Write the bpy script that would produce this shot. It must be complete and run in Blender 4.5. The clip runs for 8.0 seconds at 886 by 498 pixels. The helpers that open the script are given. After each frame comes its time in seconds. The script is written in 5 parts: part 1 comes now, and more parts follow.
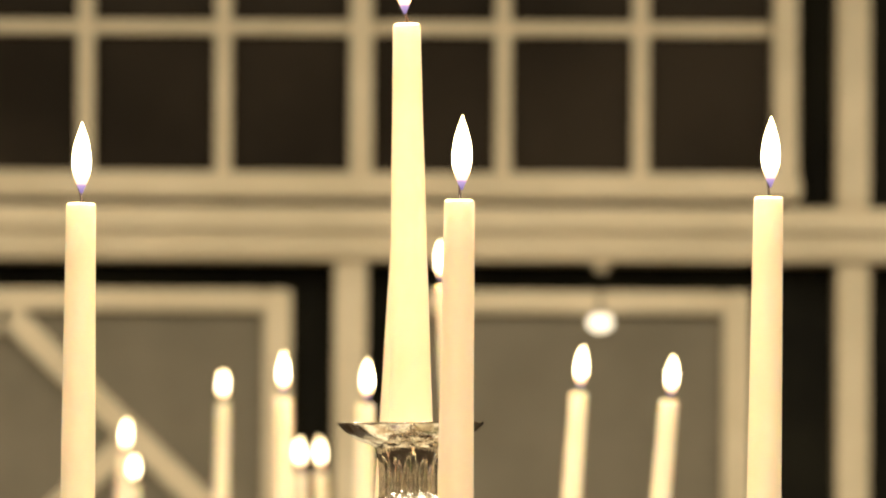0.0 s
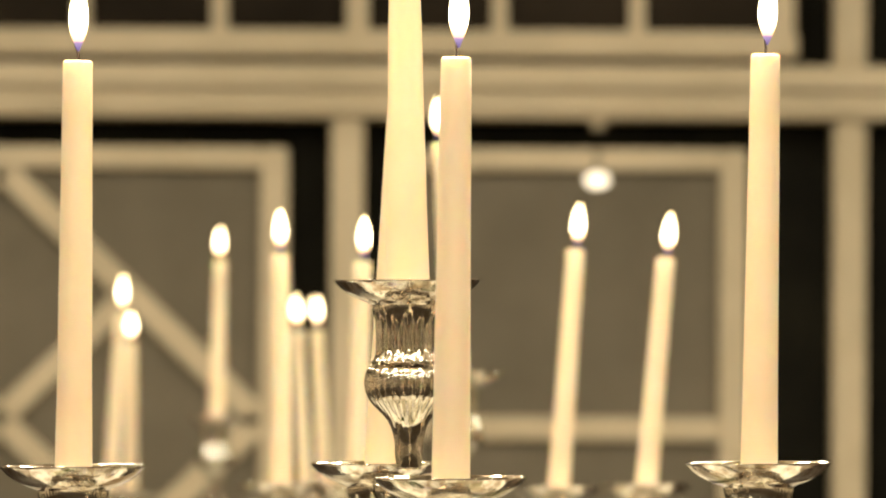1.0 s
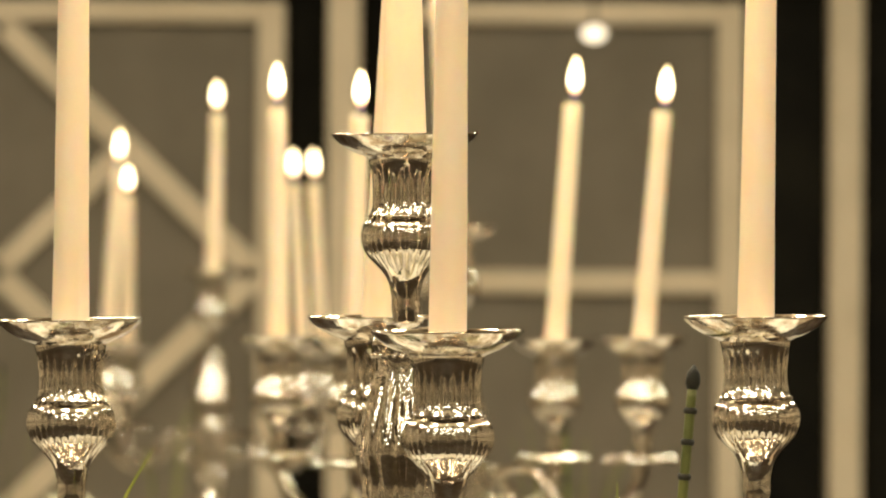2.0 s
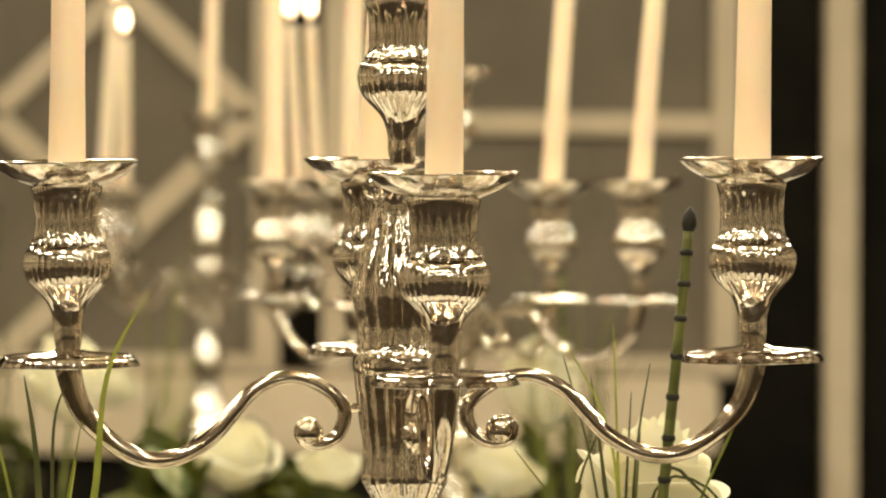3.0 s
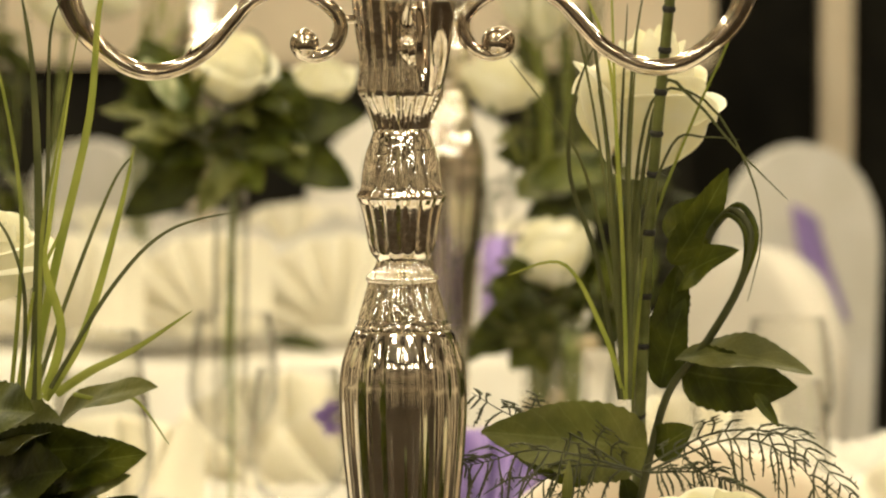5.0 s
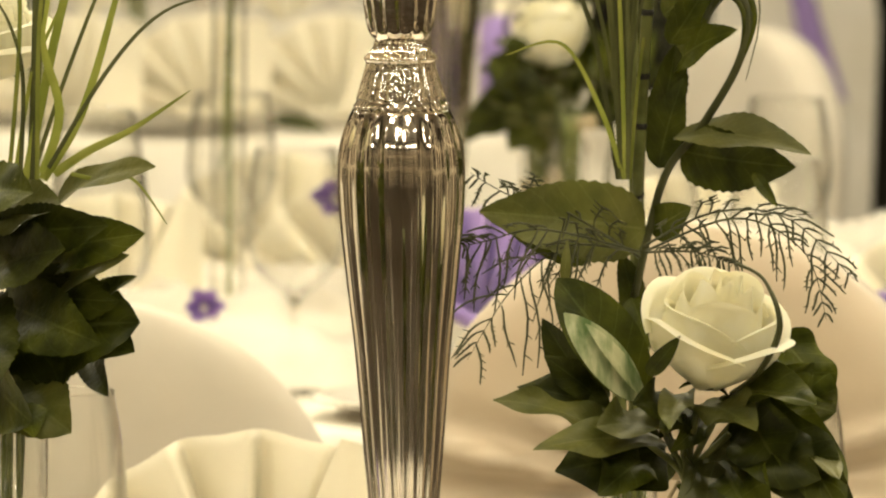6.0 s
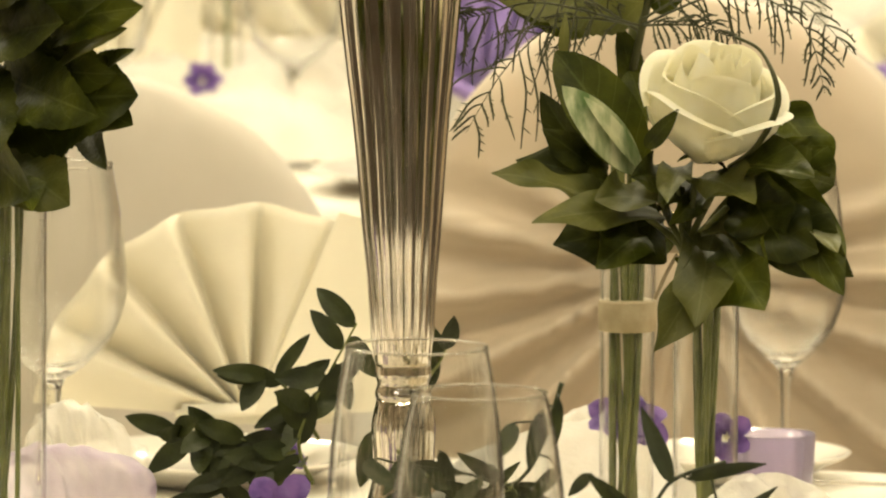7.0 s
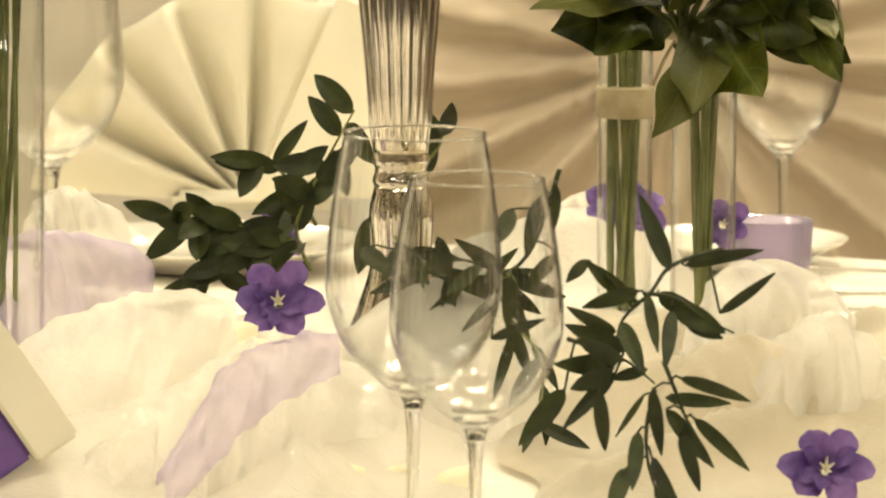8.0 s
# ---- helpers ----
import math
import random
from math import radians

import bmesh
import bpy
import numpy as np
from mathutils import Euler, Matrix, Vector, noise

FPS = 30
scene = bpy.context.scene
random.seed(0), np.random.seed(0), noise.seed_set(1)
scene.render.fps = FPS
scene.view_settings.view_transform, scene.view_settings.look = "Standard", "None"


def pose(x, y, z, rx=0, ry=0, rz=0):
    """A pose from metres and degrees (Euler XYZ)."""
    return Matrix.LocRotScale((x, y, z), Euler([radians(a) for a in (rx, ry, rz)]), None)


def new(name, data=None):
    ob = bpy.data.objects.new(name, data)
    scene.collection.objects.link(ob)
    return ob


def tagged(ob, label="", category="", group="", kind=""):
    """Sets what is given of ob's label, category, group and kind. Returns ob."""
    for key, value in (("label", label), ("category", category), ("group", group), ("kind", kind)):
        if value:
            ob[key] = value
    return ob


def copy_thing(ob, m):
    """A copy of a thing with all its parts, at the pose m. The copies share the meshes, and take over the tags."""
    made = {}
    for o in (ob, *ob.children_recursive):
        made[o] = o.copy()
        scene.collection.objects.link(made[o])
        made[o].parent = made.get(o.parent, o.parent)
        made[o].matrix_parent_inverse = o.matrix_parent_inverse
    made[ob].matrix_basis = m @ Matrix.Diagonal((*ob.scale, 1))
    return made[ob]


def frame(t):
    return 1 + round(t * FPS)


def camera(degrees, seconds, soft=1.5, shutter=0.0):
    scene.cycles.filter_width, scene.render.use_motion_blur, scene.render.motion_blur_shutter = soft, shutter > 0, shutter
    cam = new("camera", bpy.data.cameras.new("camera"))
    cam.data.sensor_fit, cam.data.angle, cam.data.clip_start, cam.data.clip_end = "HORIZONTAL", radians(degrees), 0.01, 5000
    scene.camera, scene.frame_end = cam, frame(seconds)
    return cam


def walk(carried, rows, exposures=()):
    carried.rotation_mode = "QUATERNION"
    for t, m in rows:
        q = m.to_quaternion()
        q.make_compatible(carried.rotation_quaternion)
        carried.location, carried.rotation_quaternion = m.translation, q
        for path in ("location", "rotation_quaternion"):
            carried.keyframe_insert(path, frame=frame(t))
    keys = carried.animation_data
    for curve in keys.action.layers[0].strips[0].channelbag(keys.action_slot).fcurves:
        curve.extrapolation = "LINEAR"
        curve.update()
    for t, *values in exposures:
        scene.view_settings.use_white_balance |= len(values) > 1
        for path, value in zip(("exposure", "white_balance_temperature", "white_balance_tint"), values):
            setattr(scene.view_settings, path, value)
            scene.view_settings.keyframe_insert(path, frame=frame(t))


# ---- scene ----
# The camera: a long lens on a stand, tilting down from the flames to the glasses.
cam = camera(5.905, 8.0, soft=2.1)
cam.data.dof.use_dof = True
cam.data.dof.focus_distance = 5.05
cam.data.dof.aperture_fstop = 22.0
EYE, ROLL = 1.5, 0.3
ROWS = [
    (0.0, 2.7157, 0.0000),
    (0.5, 2.2661, -0.0118),
    (1.0, 1.7647, -0.0257),
    (1.5, 1.2852, -0.0358),
    (1.7, 1.0968, -0.0443),
    (2.8, -0.0716, -0.0711),
    (3.0, -0.2676, -0.0816),
    (3.5, -0.8500, -0.0854),
    (4.0, -1.5771, -0.1054),
    (4.5, -2.2078, -0.1106),
    (4.7, -2.4626, -0.1138),
    (5.8, -4.0079, -0.1370),
    (6.0, -4.3248, -0.1406),
    (6.5, -5.0661, -0.1539),
    (7.0, -5.8375, -0.1599),
    (7.5, -6.5490, -0.1731),
    (8.0, -7.2623, -0.1825),
]
walk(cam, [(t, pose(0, 0, EYE, 90 + pitch, 0, yaw) @ pose(0, 0, 0, 0, 0, ROLL)) for t, pitch, yaw in ROWS],
     [(0.0, 0.33), (0.5, 0.20), (1.0, 0.08), (1.5, -0.06), (3.0, -0.02), (4.0, 0.04), (4.5, 0.06), (6.0, 0.0), (7.2, 0.02), (8.0, 0.07)])
scene.view_settings.exposure = 0.0

# World: night outside, almost no light of its own.
world = bpy.data.worlds.new("night")
scene.world = world
world.use_nodes = True
world.node_tree.nodes["Background"].inputs[0].default_value = (0.02, 0.022, 0.03, 1)
world.node_tree.nodes["Background"].inputs[1].default_value = 0.3

WARM = (1.0, 0.91, 0.655)
LAMP_W = 43.0


# ---------- helpers of this scene ----------
def mat(name, a, b=None, scale=20.0, rough=0.5, metal=0.0, bump=0.0, bump_scale=None, sss=0.0, trans=0.0,
        translucent=0.0, fine=0.0, ior=1.45, alpha=1.0, coat=0.0, sheen=0.0, rand=0.0, stretch=(1, 1, 1), rough_var=0.0):
    m = bpy.data.materials.new(name)
    m.use_nodes = True
    nt = m.node_tree
    n, l = nt.nodes, nt.links
    p = n["Principled BSDF"]
    p.inputs["Roughness"].default_value = rough
    p.inputs["Metallic"].default_value = metal
    p.inputs["IOR"].default_value = ior
    p.inputs["Transmission Weight"].default_value = trans
    p.inputs["Coat Weight"].default_value = coat
    p.inputs["Sheen Weight"].default_value = sheen
    p.inputs["Alpha"].default_value = alpha
    if sss:
        p.inputs["Subsurface Weight"].default_value = sss
        p.inputs["Subsurface Radius"].default_value = (0.02, 0.012, 0.005)
        p.inputs["Subsurface Scale"].default_value = 0.6
    p.inputs["Base Color"].default_value = (*a, 1)
    tc = n.new("ShaderNodeTexCoord")
    mp = n.new("ShaderNodeMapping")
    mp.inputs["Scale"].default_value = stretch
    l.new(tc.outputs["Object"], mp.inputs["Vector"])
    if b is not None:
        no = n.new("ShaderNodeTexNoise")
        no.inputs["Scale"].default_value = scale
        no.inputs["Detail"].default_value = 5
        l.new(mp.outputs["Vector"], no.inputs["Vector"])
        ra = n.new("ShaderNodeValToRGB")
        ra.color_ramp.elements[0].position, ra.color_ramp.elements[1].position = 0.35, 0.65
        ra.color_ramp.elements[0].color, ra.color_ramp.elements[1].color = (*a, 1), (*b, 1)
        l.new(no.outputs["Fac"], ra.inputs["Fac"])
        col = ra.outputs["Color"]
        if rand:
            oi = n.new("ShaderNodeObjectInfo")
            hs = n.new("ShaderNodeHueSaturation")
            mr = n.new("ShaderNodeMapRange")
            mr.inputs["To Min"].default_value, mr.inputs["To Max"].default_value = 1 - rand, 1 + rand
            l.new(oi.outputs["Random"], mr.inputs["Value"])
            l.new(mr.outputs["Result"], hs.inputs["Value"])
            l.new(col, hs.inputs["Color"])
            col = hs.outputs["Color"]
        l.new(col, p.inputs["Base Color"])
        if rough_var:
            m2 = n.new("ShaderNodeMapRange")
            m2.inputs["To Min"].default_value, m2.inputs["To Max"].default_value = rough, rough + rough_var
            l.new(no.outputs["Fac"], m2.inputs["Value"])
            l.new(m2.outputs["Result"], p.inputs["Roughness"])
    if bump:
        nb = n.new("ShaderNodeTexNoise")
        nb.inputs["Scale"].default_value = bump_scale or scale * 4
        nb.inputs["Detail"].default_value = 4
        l.new(mp.outputs["Vector"], nb.inputs["Vector"])
        bu = n.new("ShaderNodeBump")
        bu.inputs["Strength"].default_value = bump
        bu.inputs["Distance"].default_value = 0.002
        l.new(nb.outputs["Fac"], bu.inputs["Height"])
        l.new(bu.outputs["Normal"], p.inputs["Normal"])
    if translucent:
        t = n.new("ShaderNodeBsdfTranslucent")
        mx = n.new("ShaderNodeMixShader")
        mx.inputs[0].default_value = translucent
        src = p.inputs["Base Color"].links
        if src:
            l.new(src[0].from_socket, t.inputs["Color"])
        else:
            t.inputs["Color"].default_value = (*a, 1)
        l.new(p.outputs[0], mx.inputs[1])
        l.new(t.outputs[0], mx.inputs[2])
        l.new(mx.outputs[0], n["Material Output"].inputs[0])
    return m


def veined(m, gain=1.7):
    """Adds a paler midrib and side veins to a leaf material, along the leaf's own coordinates."""
    n, l = m.node_tree.nodes, m.node_tree.links
    p = n["Principled BSDF"]

    def op(kind, a, b=None):
        q = n.new("ShaderNodeMath")
        q.operation = kind
        for s, v in zip(q.inputs, (a, b)):
            if v is None:
                continue
            if isinstance(v, (int, float)):
                s.default_value = v
            else:
                l.new(v, s)
        return q.outputs[0]
    uvn, sp = n.new("ShaderNodeUVMap"), n.new("ShaderNodeSeparateXYZ")
    l.new(uvn.outputs[0], sp.inputs[0])
    off = op("ABSOLUTE", op("SUBTRACT", sp.outputs[0], 0.5))
    rib = op("LESS_THAN", off, 0.022)
    side = op("LESS_THAN", op("PINGPONG", op("SUBTRACT", op("MULTIPLY", sp.outputs[1], 7.0), op("MULTIPLY", off, 3.0)), 0.5), 0.035)
    f = op("MULTIPLY", op("MAXIMUM", rib, op("MULTIPLY", side, 0.6)), 0.75)
    mx = n.new("ShaderNodeMix")
    mx.data_type = "RGBA"
    hs = n.new("ShaderNodeHueSaturation")
    hs.inputs["Value"].default_value = gain
    hs.inputs["Saturation"].default_value = 0.85
    src = p.inputs["Base Color"].links[0].from_socket
    l.new(src, hs.inputs["Color"])
    l.new(f, mx.inputs[0])
    l.new(src, mx.inputs[6])
    l.new(hs.outputs[0], mx.inputs[7])
    l.new(mx.outputs[2], p.inputs["Base Color"])
    return m


def glow(name, colour, strength):
    m = bpy.data.materials.new(name)
    m.use_nodes = True
    n = m.node_tree.nodes
    n.remove(n["Principled BSDF"])
    e = n.new("ShaderNodeEmission")
    e.inputs[0].default_value = (*colour, 1)
    e.inputs[1].default_value = strength
    m.node_tree.links.new(e.outputs[0], n["Material Output"].inputs[0])
    return m


def mesh_of(name, bm, material, smooth=True):
    me = bpy.data.meshes.new(name)
    if smooth:
        for f in bm.faces:
            f.smooth = True
    bm.to_mesh(me)
    bm.free()
    if material:
        me.materials.append(material)
    return me


def thing(name, origin, label, category, group="", kind="", rot=(0, 0, 0)):
    e = new(name)
    e.empty_display_size = 0.02
    e.matrix_basis = pose(*origin, *rot)
    return tagged(e, label, category, group, kind)


def part(name, bm, material, parent, label="", world=False, smooth=True):
    """One mesh object under a thing or a part. world: the bmesh is in world metres."""
    if world:
        root = parent
        while root.parent:
            root = root.parent
        bm.transform(root.matrix_basis.inverted())
    ob = new(name, mesh_of(name, bm, material, smooth))
    ob.parent = parent
    if label:
        ob["label"] = label
    return ob


def solid(name, bm, material, label, category, origin=(0, 0, 0), group="", kind="", smooth=True):
    ob = new(name, mesh_of(name, bm, material, smooth))
    ob.matrix_basis = pose(*origin)
    return tagged(ob, label, category, group, kind)


def box(x0, x1, y0, y1, z0, z1, bevel=0.0, bm=None):
    own = bmesh.new()
    bmesh.ops.create_cube(own, size=1)
    for v in own.verts:
        v.co = (x0 + (v.co.x + 0.5) * (x1 - x0), y0 + (v.co.y + 0.5) * (y1 - y0), z0 + (v.co.z + 0.5) * (z1 - z0))
    if bevel:
        bmesh.ops.bevel(own, geom=own.edges[:], offset=bevel, segments=2, affect="EDGES")
    if bm is None:
        return own
    me = bpy.data.meshes.new("tmp")
    own.to_mesh(me)
    own.free()
    bm.from_mesh(me)
    bpy.data.meshes.remove(me)
    return bm


def smooth_profile(prof, sub=4):
    """Catmull-Rom through (r, z) points."""
    out = []
    for i in range(len(prof) - 1):
        p0, p1, p2, p3 = prof[max(i - 1, 0)], prof[i], prof[i + 1], prof[min(i + 2, len(prof) - 1)]
        for k in range(sub):
            t = k / sub
            out.append(tuple(0.5 * (2 * b + (c - a) * t + (2 * a - 5 * b + 4 * c - d) * t * t + (3 * b - a - 3 * c + d) * t ** 3)
                             for a, b, c, d in zip(p0, p1, p2, p3)))
    out.append(tuple(prof[-1]))
    return [(max(r, 0.0002), z) for r, z in out]


def lathe(prof, seg=48, flutes=0, amp=0.0, lo=-9, hi=9, bm=None, at=(0, 0, 0), loop=False):
    """A turned body, closed into a ring where loop is set; between the heights lo and hi it has flutes round it."""
    bm = bm or bmesh.new()
    rings = []
    for r, z in prof:
        k = amp * max(0.0, min(1.0, (z - lo) / 0.008, (hi - z) / 0.008)) if flutes else 0
        ring = []
        for i in range(seg):
            th = 2 * math.pi * i / seg
            q = r + k * (1 - 2 * abs(math.sin(flutes * th / 2)))
            ring.append(bm.verts.new((at[0] + q * math.cos(th), at[1] + q * math.sin(th), at[2] + z)))
        rings.append(ring)
    for a, b in zip(rings, rings[1:] + rings[:1] if loop else rings[1:]):
        for i in range(seg):
            bm.faces.new((a[i], a[(i + 1) % seg], b[(i + 1) % seg], b[i]))
    if not loop:
        bm.faces.new(rings[0])
        bm.faces.new(rings[-1])
    bmesh.ops.recalc_face_normals(bm, faces=bm.faces[:])
    return bm


def sweep(pts, radii, seg=10, bm=None, flat=1.0):
    """A round rod along points, with a radius at each."""
    bm = bm or bmesh.new()
    pts = [Vector(p) for p in pts]
    if not isinstance(radii, (list, tuple)):
        radii = [radii] * len(pts)
    up = Vector((0.13, 0.97, 0.2)).normalized()
    rings = []
    for i, p in enumerate(pts):
        t = (pts[min(i + 1, len(pts) - 1)] - pts[max(i - 1, 0)]).normalized()
        s = t.cross(up)
        s = s.normalized() if s.length > 1e-5 else t.orthogonal().normalized()
        u = s.cross(t)
        rings.append([bm.verts.new(p + radii[i] * (math.cos(2 * math.pi * k / seg) * s + flat * math.sin(2 * math.pi * k / seg) * u)) for k in range(seg)])
    for a, b in zip(rings, rings[1:]):
        for k in range(seg):
            bm.faces.new((a[k], a[(k + 1) % seg], b[(k + 1) % seg], b[k]))
    bm.faces.new(rings[0])
    bm.faces.new(rings[-1])
    bmesh.ops.recalc_face_normals(bm, faces=bm.faces[:])
    return bm


def curve(pts, n=24):
    """Smooth points along a few given ones."""
    pts = [Vector(p) for p in pts]
    out = []
    m = len(pts) - 1
    for j in range(n + 1):
        s = j / n * m
        i = min(int(s), m - 1)
        t = s - i
        a, b, c, d = pts[max(i - 1, 0)], pts[i], pts[i + 1], pts[min(i + 2, m)]
        out.append(0.5 * (2 * b + (c - a) * t + (2 * a - 5 * b + 4 * c - d) * t * t + (3 * b - a - 3 * c + d) * t ** 3))
    return out


def leaf_bm(base, tip, width, face=(0, -1, 0.3), droop=0.15, fold=0.25, teeth=0.0, fat=0.42, wave=0.0, n=14, seed=0, bm=None, lobe=0.0):
    """A leaf from base to tip: a folded, bent blade with a thin body. face: the way its upper side looks; fat: where it is widest."""
    bm = bm or bmesh.new()
    rnd = random.Random(seed)
    base, tip = Vector(base), Vector(tip)
    d = tip - base
    length = d.length
    d = d / length
    f = Vector(face)
    side = d.cross(f).normalized()
    f = side.cross(d).normalized()
    ph = rnd.random() * 6
    uv = bm.loops.layers.uv.verify()
    rows = []
    cols = (-1, -0.6, -0.25, 0, 0.25, 0.6, 1)
    for i in range(n + 1):
        t = i / n
        w = (t ** (fat * 1.3) * (1 - t) ** (1.25 - fat)) * 1.75 * width / 2 if 0 < t < 1 else 0.0004
        if lobe:
            w *= 1 + lobe * math.sin(2 * math.pi * 1.6 * t + 0.6 + 0.5 * math.sin(seed))
        if teeth and 0 < t < 1:
            w *= 1 - teeth * (i % 2)
        mid = base + d * (t * length) + f * (droop * length * (4 * t * (1 - t)) * 0.6)
        rows.append([bm.verts.new(mid + side * (c * w) + f * (abs(c) * w * fold + wave * w * math.sin(9 * t + ph + 2 * c) * abs(c))) for c in cols])
    for i, (a, b) in enumerate(zip(rows, rows[1:])):
        for k in range(len(cols) - 1):
            f_ = bm.faces.new((a[k], a[k + 1], b[k + 1], b[k]))
            for lp, (c, s) in zip(f_.loops, ((k, 0), (k + 1, 0), (k + 1, 1), (k, 1))):
                lp[uv].uv = (0.5 + 0.5 * cols[c], (i + s) / n)
    return bm


def blade_bm(pts, w0, bm=None, face=(0, -1, 0), n=20):
    """A long grass blade along points, tapering to its tip."""
    bm = bm or bmesh.new()
    ps = curve(pts, n)
    rows = []
    for i, p in enumerate(ps):
        t = (ps[min(i + 1, n)] - ps[max(i - 1, 0)]).normalized()
        s = t.cross(Vector(face)).normalized()
        u = s.cross(t)
        w = w0 * (1 - (i / n) ** 2.2) + 0.00025
        rows.append([bm.verts.new(p - s * w), bm.verts.new(p + u * (w * 0.5)), bm.verts.new(p + s * w)])
    for a, b in zip(rows, rows[1:]):
        for k in range(2):
            bm.faces.new((a[k], a[k + 1], b[k + 1], b[k]))
    return bm


# ---------- materials ----------
# The darker noise tone in these silvers imitates patches of dark reflection.
SILVER = mat("silver", (0.92, 0.88, 0.82), (0.74, 0.67, 0.58), scale=60, rough=0.045, metal=1.0, bump=0.34, bump_scale=95, rough_var=0.05)
SILVER_PLAIN = mat("silver_polished", (0.86, 0.82, 0.76), (0.70, 0.64, 0.56), scale=30, rough=0.07, metal=1.0, bump=0.05, bump_scale=40, rough_var=0.06)
# Silver of the arms: darker mottled tones stand in for dimmer reflections.
ARM_SILVER = mat("dim_reflection_silver", (0.76, 0.70, 0.61), (0.46, 0.39, 0.31), scale=70, rough=0.07, metal=1.0, bump=0.16, bump_scale=60, rough_var=0.08)
DISH = mat("mottled_silver", (0.95, 0.92, 0.87), (0.40, 0.31, 0.23), scale=150, rough=0.04, metal=1.0, bump=0.25, bump_scale=110, rough_var=0.08)
WAX = mat("wax", (0.88, 0.72, 0.54), (0.89, 0.75, 0.585), scale=30, rough=0.42, sss=0.5, bump=0.06, bump_scale=90)
WICK = mat("wick", (0.02, 0.015, 0.02), rough=0.9)
FLAME = glow("flame", (1.0, 0.80, 0.46), 16.0)
_n, _l = FLAME.node_tree.nodes, FLAME.node_tree.links
_tc, _sp, _ra = _n.new("ShaderNodeTexCoord"), _n.new("ShaderNodeSeparateXYZ"), _n.new("ShaderNodeValToRGB")
_l.new(_tc.outputs["Generated"], _sp.inputs[0])
_l.new(_sp.outputs["Z"], _ra.inputs[0])
_e = _ra.color_ramp.elements
_e[0].position, _e[0].color = 0.0, (0.010, 0.008, 0.022, 1)
_e[1].position, _e[1].color = 0.42, (1.0, 0.84, 0.52, 1)
_m = _e.new(0.12)
_m.color = (0.035, 0.024, 0.04, 1)
_m = _e.new(0.22)
_m.color = (0.35, 0.20, 0.08, 1)
_m = _e.new(1.0)
_m.color = (1.0, 0.72, 0.34, 1)
_l.new(_ra.outputs[0], _n["Emission"].inputs[0])
# Glow that stands in for a bright reflection on the grey door.
REFLECTION_GLOW = glow("reflection_glow", (1.0, 0.85, 0.6), 2.5)
TIMBER = mat("painted_timber", (0.74, 0.62, 0.46), (0.64, 0.535, 0.385), scale=7, rough=0.55, bump=0.3, bump_scale=60, stretch=(1, 1, 1))
PANEL = mat("grey_panel", (0.152, 0.126, 0.090), (0.192, 0.160, 0.118), scale=5, rough=0.6, bump=0.2, bump_scale=80)
DARK = mat("dark_boards", (0.010, 0.009, 0.007), (0.018, 0.016, 0.011), scale=6, ior=1.15, rough=0.7, bump=0.3, bump_scale=40)
PANE = mat("night_pane", (0.020, 0.015, 0.011), (0.040, 0.030, 0.022), scale=2.2, rough=0.3, ior=1.06)
PLASTER = mat("brown_boards", (0.045, 0.030, 0.020), (0.028, 0.018, 0.012), scale=4, rough=0.85, bump=0.2, bump_scale=90)
CEILING = mat("ceiling_paint", (0.36, 0.29, 0.20), (0.30, 0.24, 0.17), scale=3, rough=0.9)
CARPET = mat("oak_floor", (0.040, 0.027, 0.017), (0.026, 0.017, 0.011), scale=5, rough=0.3, bump=0.2, bump_scale=60, stretch=(1, 0.12, 1))
CLOTH = mat("damask_cloth", (0.84, 0.80, 0.72), (0.80, 0.76, 0.67), scale=40, rough=0.75, bump=0.15, bump_scale=900, sheen=0.2)
NAPKIN = mat("cream_napkin", (0.84, 0.79, 0.65), (0.80, 0.75, 0.61), scale=25, rough=0.8, bump=0.2, bump_scale=1400, sheen=0.2, translucent=0.12)
PURPLE = mat("purple_fabric", (0.28, 0.19, 0.50), (0.35, 0.25, 0.58), scale=30, rough=0.7, bump=0.2, bump_scale=900, sheen=0.3)
COVER = mat("chair_cover", (0.58, 0.54, 0.47), (0.53, 0.49, 0.42), scale=10, rough=0.7, bump=0.1, bump_scale=700, sheen=0.3)
COVER_W = mat("white_chair_cover", (0.80, 0.76, 0.70), (0.74, 0.70, 0.62), scale=12, rough=0.75, bump=0.1, bump_scale=500, sheen=0.3)
SATIN = mat("beige_satin", (0.54, 0.45, 0.335), (0.49, 0.405, 0.30), scale=14, rough=0.42, bump=0.1, bump_scale=300, sheen=0.4)
GLASS = mat("glass", (0.995, 0.995, 0.985), rough=0.0, trans=1.0, ior=1.40)


